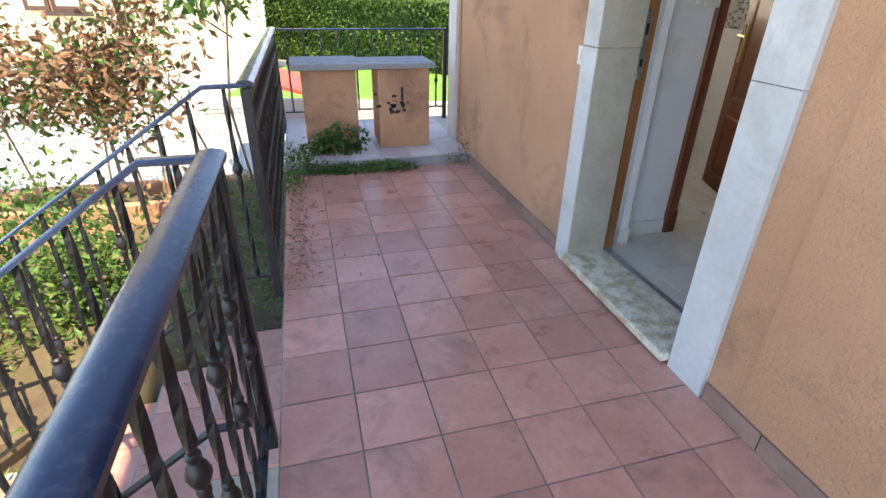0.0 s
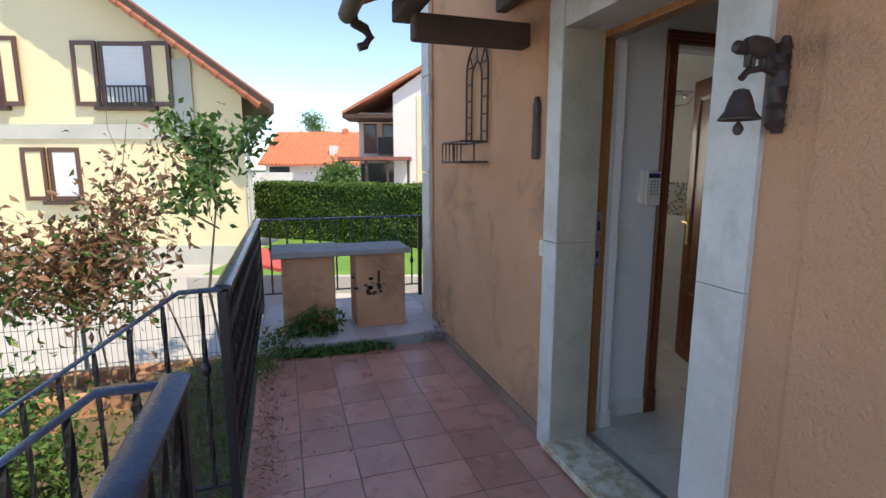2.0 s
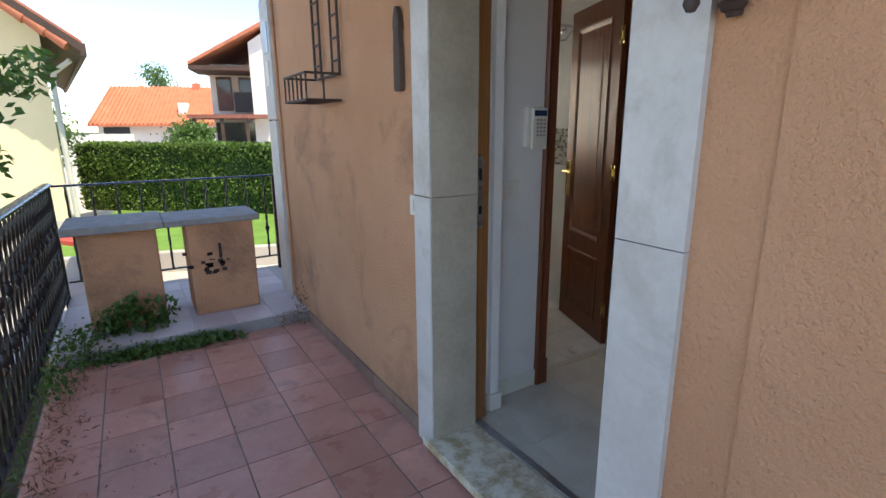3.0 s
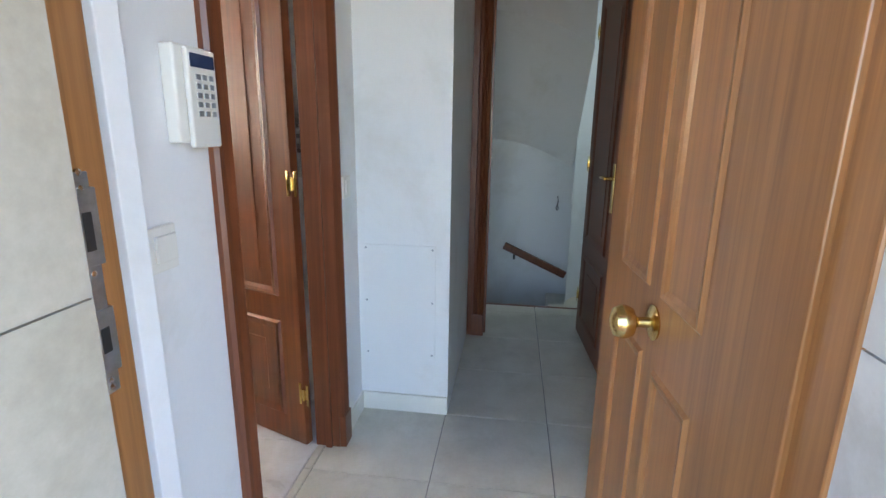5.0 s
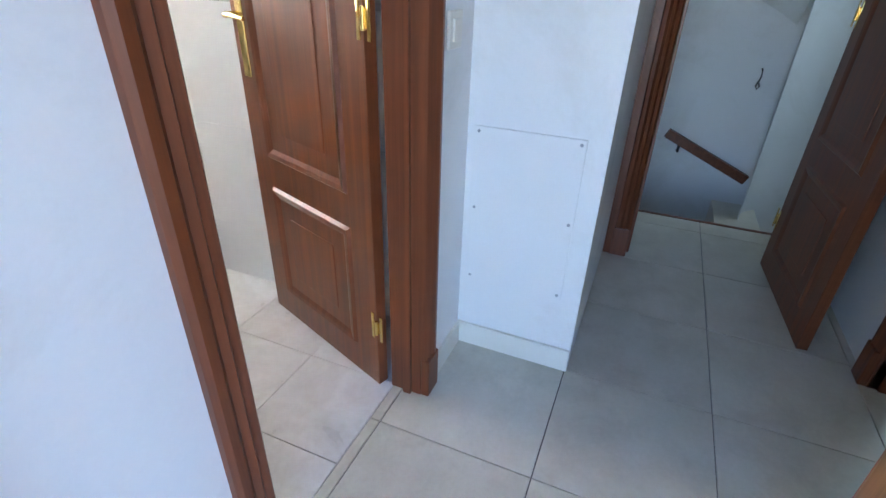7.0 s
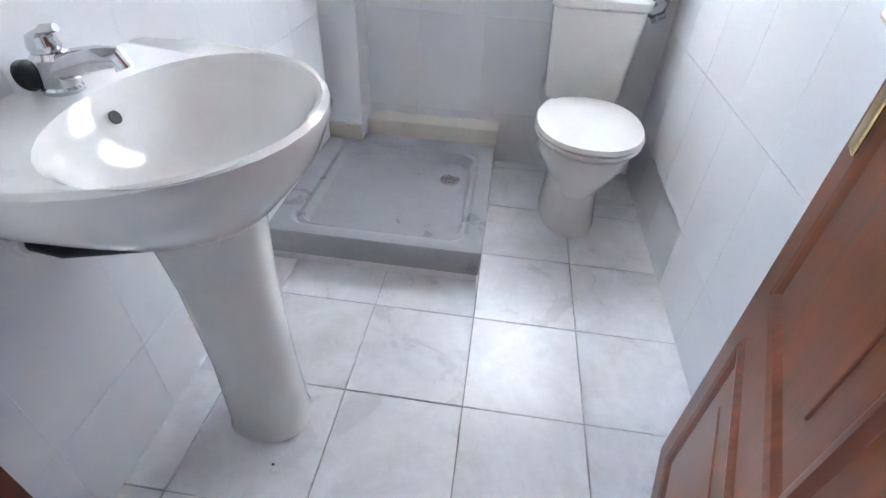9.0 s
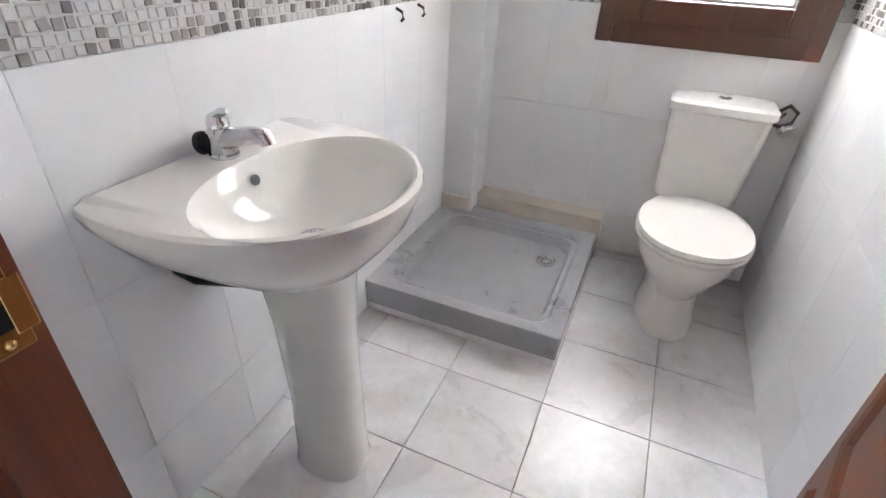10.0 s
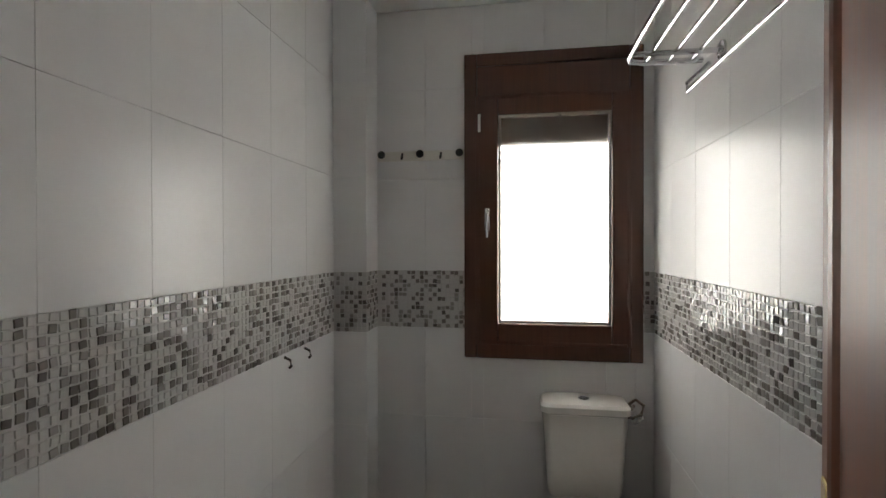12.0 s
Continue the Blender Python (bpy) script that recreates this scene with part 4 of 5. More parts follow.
def rrect(half, depth, r, z, n=5):
    pts = rounded(TCX - half, TB - depth, TCX + half, TB, r, z, n)
    return [(x, y - (0.028 * (1 - ((x - TCX) / half) ** 2) if y < TB - depth * 0.6 else 0), zz) for x, y, zz in pts]


part("tank", loft(bmesh.new(), [rrect(0.145, 0.135, 0.03, HF + 0.39), rrect(0.153, 0.14, 0.03, HF + 0.42), rrect(0.172, 0.152, 0.03, HF + 0.735)]), CERAMIC, toilet, smooth=True)
part("tank_lid", loft(bmesh.new(), [rrect(0.176, 0.158, 0.03, HF + 0.738), rrect(0.182, 0.164, 0.03, HF + 0.745), rrect(0.182, 0.164, 0.03, HF + 0.77), rrect(0.172, 0.154, 0.03, HF + 0.782), rrect(0.1, 0.1, 0.03, HF + 0.786)]), CERAMIC, toilet, smooth=True)
part("flush_button", lathe(bmesh.new(), [(0.024, 0), (0.024, 0.005), (0.02, 0.007), (0.018, 0.004), (0.001, 0.005)], 24, pose(TCX, TB - 0.085, HF + 0.785)), CHROME, toilet, smooth=True)
bm = tube(bmesh.new(), [(TCX + 0.16, TB - 0.08, HF + 0.72), (TCX + 0.2, TB - 0.09, HF + 0.715), (TCX + 0.235, TB - 0.08, HF + 0.73), (TCX + 0.245, TB - 0.07, HF + 0.765), (TCX + 0.215, TB - 0.06, HF + 0.785), (TCX + 0.19, TB - 0.05, HF + 0.76), (TCX + 0.205, TB - 0.03, HF + 0.735), (TCX + 0.22, TB - 0.001, HF + 0.74)], 0.007, 8)
part("water_hose", bm, material("braided_hose", (0.16, 0.13, 0.1), (0.3, 0.26, 0.22), 0.4, 60, 200, 0.3, metal=0.6), toilet, "coiled braided steel hose", smooth=True)
part("valve", lathe(bmesh.new(), [(0.016, 0), (0.016, 0.02), (0.01, 0.026), (0.01, 0.05)], 14, pose(TCX + 0.2, TB - 0.08, HF + 0.7, 20, 60, 0)), CHROME, toilet, smooth=True)

# coat hooks, towel rack, small hooks
hooks = thing("hook_rail", "clear rail with three dark coat hooks", "hook rail")
part("backing", boxes((0.46, RY1 - 0.012, 1.885, 0.885, RY1 - 0.005, 1.93), bevel=0.002), WHITE_PLASTIC, hooks)
for x in (0.49, 0.67, 0.85):
    bm = lathe(bmesh.new(), [(0.006, 0), (0.006, 0.02), (0.016, 0.028), (0.018, 0.038), (0.01, 0.046), (0.001, 0.047)], 14, pose(x, RY1 - 0.012, 1.91, 90, 0, 0))
    part("hook", bm, BLACK, hooks, smooth=True)
for x in (0.58, 0.76):
    part("peg", tube(bmesh.new(), [(x, RY1 - 0.012, 1.92), (x, RY1 - 0.02, 1.9), (x, RY1 - 0.028, 1.892), (x, RY1 - 0.03, 1.903)], 0.005, 8), BLACK, hooks)
rack = thing("towel_rack", "chrome wall-mounted towel rack with parallel bars", "towel rack")
RZ = 2.05
part("outer_bar", tube(bmesh.new(), [(RX1 - 0.03, 6.7, RZ), (RX1 - 0.2, 6.7, RZ), (RX1 - 0.235, 6.72, RZ), (RX1 - 0.25, 6.76, RZ), (RX1 - 0.25, 7.32, RZ), (RX1 - 0.24, 7.36, RZ), (RX1 - 0.2, 7.375, RZ), (RX1 - 0.03, 7.375, RZ)], 0.009, 12), CHROME, rack, smooth=True)
for x in (0.06, 0.125, 0.19):
    part("bar", cyl(bmesh.new(), (RX1 - x, 6.705, RZ + 0.002), (RX1 - x, 7.37, RZ + 0.002), 0.0055, n=10), CHROME, rack, smooth=True)
for y in (6.8, 7.29):
    bm = cyl(bmesh.new(), (RX1 - 0.25, y, RZ - 0.004), (RX1 - 0.004, y, RZ - 0.004), 0.008, n=10)
    lathe(bm, [(0.026, 0), (0.026, 0.008), (0.012, 0.014)], 18, pose(RX1 - 0.003, y, RZ - 0.004, 0, -90, 0))
    part("bracket", bm, CHROME, rack, smooth=True)
part("hanging_bar", tube(bmesh.new(), [(RX1 - 0.01, 7.37, RZ - 0.01), (RX1 - 0.06, 7.42, RZ - 0.055), (RX1 - 0.062, 7.4, RZ - 0.085), (RX1 - 0.062, 6.72, RZ - 0.085), (RX1 - 0.01, 6.7, RZ - 0.01)], 0.006, 10), CHROME, rack, smooth=True)
for y in (7.405, 7.565):
    solid("wall_hook", tube(bmesh.new(), [(RX0 + 0.008, y, 1.105), (RX0 + 0.03, y, 1.095), (RX0 + 0.034, y, 1.075), (RX0 + 0.026, y, 1.068)], 0.005, 8), RUST, "small dark metal hook on the tiled wall", "hook", group="bathroom wall hooks", smooth=True)
soap = thing("dispenser", "white plastic dispenser on the bathroom wall", "dispenser")
part("dispenser_body", boxes((RX0 + 0.01, 6.08, 1.44, RX0 + 0.12, 6.235, 1.72), bevel=0.012), WHITE_PLASTIC, soap)
solid("debris", tube(bmesh.new(), [(0.62, 6.4, HF + 0.003), (0.622, 6.402, HF + 0.004), (0.624, 6.4, HF + 0.003)], 0.003, 6), BLACK, "small dark speck of debris on the floor", "debris")

# floor tiles, indoors
hall_cache = {}


def floor_tiles(parent, xs, ys, z, mat, thick, name, gap, bounds, cache):
    x_lo, x_hi, y_lo, y_hi = bounds
    for a, b in zip(xs, xs[1:]):
        for c, d in zip(ys, ys[1:]):
            p, q, u, v = max(a, x_lo), min(b, x_hi), max(c, y_lo), min(d, y_hi)
            if q - p < 0.02 or v - u < 0.02:
                continue
            key = (round(q - p, 3), round(v - u, 3))
            if key not in cache:
                w, h = q - p - gap, v - u - gap
                cache[key] = plain_mesh(name, box(bmesh.new(), -w / 2, -h / 2, -thick, w / 2, h / 2, 0, 0.0012), mat)
            piece(name, cache[key], parent, ((p + q) / 2, (u + v) / 2, z))


floor_tiles(hall_floor, [0.329 + 0.449 * i - 0.449 for i in range(9)], [5.042 + 0.455 * i - 0.455 * 3 for i in range(7)], HF, HALL_TILE, 0.01, "floor_tile", 0.0035, (0.2, 3.18, 3.9, 5.985), {})
floor_tiles(bath_floor, [1.054 + 0.325 * i - 0.325 * 3 for i in range(7)], [6.305 + 0.332 * i - 0.332 for i in range(8)], HF, BATH_TILE, 0.01, "floor_tile", 0.003, (RX0, RX1, RY0, RY1), {})

# ---- terrace details ----
tile_rng = random.Random(11)
cache = {}
xs = [TX0 + 0.003] + [-1.27 + TPX * i for i in range(5)] + [-0.008]
ys = [5.305 + TPY * (i - 17) for i in range(27)]
for a, b in zip(xs, xs[1:]):
    for c, d in zip(ys, ys[1:]):
        d = min(d, 7.6)
        if d - c < 0.03:
            continue
        key = (round(b - a, 3), round(d - c, 3))
        if key not in cache:
            w, h = b - a - 0.006, d - c - 0.006
            cache[key] = plain_mesh("floor_tile", box(bmesh.new(), -w / 2, -h / 2, -0.012, w / 2, h / 2, 0, 0.0018), TERRACOTTA)
        piece("floor_tile", cache[key], terrace, ((a + b) / 2, (c + d) / 2, tile_rng.uniform(-0.001, 0.0005)), 0, (tile_rng.uniform(-0.003, 0.003), tile_rng.uniform(-0.003, 0.003)))
skirt = solid("terrace_skirting", boxes((-0.004, 0.8, 0.0, -0.001, 0.81, 0.07)), SKIRT, "brown tile skirting along the front wall", "skirting", "structure")
cache = {}
for y0, y1 in ((1.0, 4.7), (5.895, 7.595)):
    y = y0
    while y < y1 - 0.02:
        e = min(y + 0.265, y1)
        key = round(e - y, 3)
        if key not in cache:
            cache[key] = plain_mesh("skirting_tile", box(bmesh.new(), -0.006, -(e - y) / 2 + 0.002, 0.0, 0.006, (e - y) / 2 - 0.002, 0.075, 0.002), SKIRT)
        piece("skirting_tile", cache[key], skirt, (-0.0065, (y + e) / 2, 0.001))
        y = e
part("curb_face", boxes((TX0, 7.588, 0.0, -0.0, 7.599, 0.074)), SLAB, plinth)
cache = plain_mesh("plinth_tile", box(bmesh.new(), -0.126, -0.126, 0, 0.126, 0.126, 0.008, 0.002), material("pink_plinth_tile", (0.5, 0.42, 0.42), (0.62, 0.55, 0.54), 0.5, 4, 50, 0.1, vary=0.1))
for i in range(6):
    for j in range(5):
        piece("plinth_tile", cache, plinth, (-1.4 + 0.256 * i, 7.74 + 0.256 * j, 0.076))

# stairs to the garden
steps = solid("garden_steps", boxes((-3.2, 4.93, -1.0, -3.15, 4.95, -0.95)), GROUT, "terracotta tiled steps going down to the garden", "stairs", "structure")
STEP_TILE = plain_mesh("step_tile", box(bmesh.new(), -0.136, -0.136, -0.012, 0.136, 0.136, 0, 0.003), TERRACOTTA)
for i in range(5):
    z = -0.17 * (i + 1)
    x1 = TX0 - 0.0 - 0.3 * i
    part("step", boxes((x1 - 0.3, 4.93, -1.0, x1, 5.76, z - 0.013)), GROUT, steps)
    for j in range(3):
        piece("step_tile", STEP_TILE, steps, (x1 - 0.15, 5.07 + 0.276 * j, z))


# ---- wrought iron railings ----
def collar_profile(r):
    return [(r, -0.05), (r * 1.5, -0.045), (r * 1.5, -0.036), (r * 1.15, -0.03), (r * 2.0, -0.018), (r * 2.6, 0.0), (r * 2.0, 0.018), (r * 1.15, 0.03), (r * 1.5, 0.036), (r * 1.5, 0.045), (r, 0.05)]


def baluster(parent, x, y, z0, z1, collars, r=0.0085):
    bm = bmesh.new()
    rings, n = [], 26
    for k in range(n + 1):
        z = z0 + (z1 - z0) * k / n
        tw = 9.0 * k / n
        rings.append([(x + r * 1.25 * math.cos(tw + math.pi / 2 * j), y + r * 1.25 * math.sin(tw + math.pi / 2 * j), z) for j in range(4)])
    loft(bm, rings)
    b = part("baluster", bm, IRON, parent)
    for f in collars:
        part("collar", lathe(bmesh.new(), collar_profile(r), 12, pose(x, y, z0 + (z1 - z0) * f)), IRON, b, smooth=True)


RAIL_PROFILE = [(-0.034, -0.008), (0.034, -0.008), (0.034, 0.004), (0.024, 0.012), (0.0, 0.016), (-0.024, 0.012), (-0.034, 0.004)]
THIN_PROFILE = [(-0.022, -0.007), (0.022, -0.007), (0.022, 0.003), (0.012, 0.008), (-0.012, 0.008), (-0.022, 0.003)]


def railing(label, path, profile, posts=(), low=0.1, spacing=0.118, offset=0, twist=True, post_base=-0.002, mat=None):
    """A railing along points of its handrail's top; bars hang down to a low rail that follows it."""
    r = thing("railing", label, "railing", group="terrace railings")
    part("handrail", sweep(bmesh.new(), path, profile), mat or RAILPAINT, r, smooth=True)
    pts = [Vector(p) for p in path]
    drop = Vector((0, 0, low - 0.97))
    part("bottom_rail", sweep(bmesh.new(), [p + drop for p in pts], [(-0.014, -0.006), (0.014, -0.006), (0.014, 0.006), (-0.014, 0.006)]), IRON, r)
    k = offset
    for a, b in zip(pts, pts[1:]):
        flat = Vector((b.x - a.x, b.y - a.y, 0)).length
        n = max(1, int(flat / spacing))
        for i in range(n):
            p = a.lerp(b, (i + 0.5) / n)
            k += 1
            baluster(r, p.x, p.y, p.z + drop.z, p.z - 0.01, ((0.62,), (0.36,))[k % 2])
    for x, y, top in posts:
        part("post", boxes((x - 0.02, y - 0.02, post_base, x + 0.02, y + 0.02, top), bevel=0.003), IRON, r)
    return r


RZT = 0.985
railing("blue-black wrought iron railing beside the terrace steps", [(-1.566, 1.2, RZT), (-1.566, 4.9, RZT)], RAIL_PROFILE, [(-1.562, 4.872, RZT - 0.012)])
railing("sloping black wrought iron railing of the garden steps", [(-1.57, 4.872, RZT), (-1.72, 4.872, RZT), (-2.5, 4.872, 0.44), (-3.1, 4.872, 0.03)], THIN_PROFILE, [(-3.1, 4.872, 0.03)], post_base=-0.92)
railing("sloping black wrought iron railing of the garden steps", [(-1.56, 5.793, RZT + 0.012), (-1.717, 5.793, RZT + 0.008), (-2.47, 5.793, 0.49), (-3.1, 5.793, 0.06)], THIN_PROFILE, [(-3.1, 5.793, 0.06)], post_base=-0.92, offset=1)
railing("black wrought iron railing along the terrace edge", [(-1.556, 5.8, RZT + 0.015), (-1.556, 8.9, RZT + 0.0)], RAIL_PROFILE, [(-1.556, 5.8, RZT), (-1.556, 8.91, RZT - 0.01)], spacing=0.11)
railing("black wrought iron railing at the end of the terrace", [(-1.53, 8.925, RZT - 0.012), (0.12, 8.925, RZT - 0.012)], THIN_PROFILE, [(0.13, 8.925, RZT - 0.005)], low=0.2, spacing=0.15, offset=1)

# ---- masonry table at the end of the terrace ----
table = thing("masonry_table", "two orange rendered pillars under a grey stone slab", "masonry table")
for x0, x1 in ((-0.725, -0.285), (-1.345, -0.905)):
    part("pillar", boxes((x0, 7.895, 0.083, x1, 8.3, 0.745), bevel=0.012), STUCCO, table)
bm = bmesh.new()
box(bm, -1.42, 7.84, 0.75, -0.86, 8.36, 0.8, 0.006)
part("slab", bm, SLAB, table, "weathered grey slab")
bm = bmesh.new()
box(bm, -0.857, 7.86, 0.747, -0.24, 8.34, 0.79, 0.006)
part("slab", bm, SLAB, table, "weathered grey slab")
part("letter_slot", boxes((-0.535, 7.888, 0.49, -0.515, 7.8945, 0.6)), BLACK, table)
bm = bmesh.new()
for k in range(26):
    x, z, s = tile_rng.gauss(-0.59, 0.05), tile_rng.gauss(0.45, 0.035), tile_rng.uniform(0.006, 0.02)
    box(bm, x - s, 7.8905, z - s * 0.7, x + s, 7.8946, z + s * 0.7)
tagged(part("flaked_patch", bm, RUST, table, "flaked dark patch of render"), kind="stuff")

# ---- wall fittings ----
part("raised_render", boxes((-0.008, 0.9, 0.08, -0.0005, 4.56, 5.5), bevel=0.003), STUCCO, front)
quoin = solid("corner_quoin", boxes((-0.03, 8.0, 0.075, 0.16, CORNER_Y + 0.03, 1.45), (-0.034, 7.98, 1.46, 0.16, CORNER_Y + 0.034, 2.3), (-0.03, 8.0, 2.31, 0.16, CORNER_Y + 0.03, 5.55), bevel=0.004), STONE, "pale stone corner of the house", "corner stone", "structure")
solid("wall_pipe", tube(bmesh.new(), [(-0.012, 7.93, 0.1), (-0.012, 7.93, 0.9), (-0.012, 7.945, 0.94), (-0.012, 7.945, 5.5)], 0.012, 8), STUCCO, "thin painted pipe running up the wall", "pipe", smooth=True)
solid("house_number_plate", boxes((-0.042, 8.02, 1.93, -0.0345, 8.14, 2.14), bevel=0.002), material("blue_enamel", (0.5, 0.62, 0.7), (0.6, 0.7, 0.78), 0.25), "pale blue enamel house number plate", "plaque")
solid("notice_plate", boxes((-0.042, 8.05, 1.7, -0.0345, 8.13, 1.88), bevel=0.002), WHITE_PLASTIC, "small white notice plate on the corner", "plaque")

grille = thing("wall_planter", "dark iron arched wall planter with a basket", "wall planter")
GY0, GY1, GZ0, GZ1 = 6.665, 7.05, 1.53, 2.12
GM, GRAD = (GY0 + GY1) / 2, (GY1 - GY0) / 2
arch = [(-0.02, GY0, GZ0 + 0.13)] + [(-0.02, GM - GRAD * math.cos(math.pi * k / 14), GZ1 - 0.0 + GRAD * math.sin(math.pi * k / 14)) for k in range(15)] + [(-0.02, GY1, GZ0 + 0.13)]
part("arch", tube(bmesh.new(), arch, 0.008, 6), RUST, grille)
inner = [(-0.02, GM - 0.09, GZ0 + 0.13)] + [(-0.02, GM - 0.09 * math.cos(math.pi * k / 10), GZ1 - 0.04 + 0.11 * math.sin(math.pi * k / 10)) for k in range(11)] + [(-0.02, GM + 0.09, GZ0 + 0.13)]
part("inner_arch", tube(bmesh.new(), inner, 0.007, 6), RUST, grille)
for f in (0.25, 0.5, 0.75):
    part("spoke", tube(bmesh.new(), [(-0.02, GM - 0.09 * math.cos(math.pi * f), GZ1 - 0.04 + 0.11 * math.sin(math.pi * f)), (-0.02, GM - GRAD * math.cos(math.pi * f), GZ1 + GRAD * math.sin(math.pi * f))], 0.006, 6), RUST, grille)
for k in range(5):
    z = GZ0 + 0.2 + 0.11 * k
    for s in (-1, 1):
        part("rung", tube(bmesh.new(), [(-0.02, GM + s * 0.09, z), (-0.02, GM + s * GRAD, z)], 0.006, 6), RUST, grille)
for z in (GZ0, GZ0 + 0.13):
    part("basket_rim", tube(bmesh.new(), [(-0.02, GY0, z), (-0.2, GY0, z), (-0.2, GY1, z), (-0.02, GY1, z), (-0.02, GY0, z)], 0.007, 6), RUST, grille)
for k in range(6):
    y = GY0 + (GY1 - GY0) * k / 5
    part("basket_bar", tube(bmesh.new(), [(-0.2, y, GZ0 + 0.13), (-0.2, y, GZ0), (-0.02, y, GZ0)], 0.0055, 6), RUST, grille)
for s in (GY0, GY1):
    part("basket_bar", tube(bmesh.new(), [(-0.11, s, GZ0 + 0.13), (-0.11, s, GZ0)], 0.0055, 6), RUST, grille)

orn = thing("wall_thermometer", "dark carved wooden wall ornament", "wall ornament")
bm = bmesh.new()
loft(bm, [[(x, 6.02 + y * w, z - 0.025) for x, y in ((-0.004, -1), (-0.022, -0.8), (-0.026, 0), (-0.022, 0.8), (-0.004, 1))] for z, w in ((1.56, 0.03), (1.58, 0.036), (1.72, 0.034), (1.78, 0.026), (1.8, 0.034), (1.84, 0.03), (1.86, 0.02), (1.88, 0.012))])
part("board", bm, SOFFIT, orn, smooth=True)

bell = thing("door_bell", "dark cast iron door bell with an animal figure on a bracket", "bell")
BY = 4.665
bm = tube(bmesh.new(), [(-0.008, BY, 1.58), (-0.018, BY, 1.62), (-0.02, BY, 1.7), (-0.016, BY, 1.78), (-0.006, BY, 1.83)], [0.014, 0.022, 0.026, 0.022, 0.01], 10)
for k in range(5):
    lathe(bm, [(0.018, -0.012), (0.026, 0), (0.018, 0.012)], 10, pose(-0.018, BY, 1.6 + 0.05 * k))
part("bracket", bm, RUST, bell, smooth=True)
part("arm", tube(bmesh.new(), [(-0.02, BY, 1.73), (-0.08, BY, 1.745), (-0.13, BY, 1.735), (-0.15, BY, 1.715)], 0.009, 8), RUST, bell, smooth=True)
part("cup", lathe(bmesh.new(), [(0.007, 0.08), (0.018, 0.076), (0.028, 0.054), (0.036, 0.023), (0.051, 0.004), (0.051, 0.0), (0.045, 0.0), (0.03, 0.027), (0.008, 0.065)], 24, pose(-0.145, BY, 1.61)), RUST, bell, smooth=True)
part("clapper", lathe(bmesh.new(), [(0.004, 0.06), (0.004, 0.0), (0.012, -0.01), (0.014, -0.02), (0.008, -0.032), (0.001, -0.034)], 12, pose(-0.145, BY, 1.605)), RUST, bell, smooth=True)
bm = bmesh.new()
lathe(bm, [(0.001, -0.05), (0.025, -0.042), (0.033, -0.02), (0.032, 0.015), (0.027, 0.035), (0.001, 0.045)], 14, pose(-0.1, BY, 1.795, 0, 90, 0), (0.9, 0.7))
lathe(bm, [(0.001, -0.025), (0.017, -0.018), (0.02, 0.0), (0.012, 0.02), (0.001, 0.028)], 12, pose(-0.16, BY, 1.79, 0, 100, 0), (0.9, 0.8))
for x in (-0.135, -0.12, -0.085, -0.07):
    cyl(bm, (x, BY, 1.745), (x + 0.004, BY, 1.785), 0.008, 0.011, 8)
part("figure", bm, RUST, bell, smooth=True)

# ---- timber canopy over the door ----
canopy = thing("door_canopy", "dark brown timber canopy over the entrance", "canopy")
for y in (6.18, 4.3):
    part("bracket_beam", boxes((-0.64, y - 0.05, 2.125, 0.0, y + 0.05, 2.25), bevel=0.012), SOFFIT, canopy)
part("front_beam", boxes((-0.7, 4.1, 2.255, -0.6, 6.38, 2.36), bevel=0.006), SOFFIT, canopy)
part("wall_beam", boxes((-0.1, 4.1, 2.36, -0.03, 6.38, 2.5), bevel=0.004), SOFFIT, canopy)
m = pose(-0.42, 5.24, 2.52, 0, -22, 0)
part("boards", box(bmesh.new(), -0.52, -1.2, 0, 0.44, 1.2, 0.03, 0.0, m), SOFFIT, canopy)
for k in range(12):
    bm = bmesh.new()
    cyl(bm, (-0.55, -1.1 + 0.2 * k, 0.06), (0.44, -1.1 + 0.2 * k, 0.075), 0.085, 0.075, 10)
    bmesh.ops.transform(bm, matrix=m, verts=bm.verts)
    part("roof_tile", bm, ROOF, canopy, smooth=True)
part("gutter", tube(bmesh.new(), [(-0.92, 4.0, 2.3), (-0.92, 6.5, 2.31)], 0.05, 10), RUST, canopy, smooth=True)
part("spout", tube(bmesh.new(), [(-0.9, 6.46, 2.3), (-0.88, 6.5, 2.27), (-0.82, 6.52, 2.25), (-0.79, 6.53, 2.21), (-0.82, 6.53, 2.165), (-0.86, 6.53, 2.15)], [0.03, 0.03, 0.028, 0.026, 0.024, 0.022], 10), RUST, canopy, "curved dark gutter spout", smooth=True)


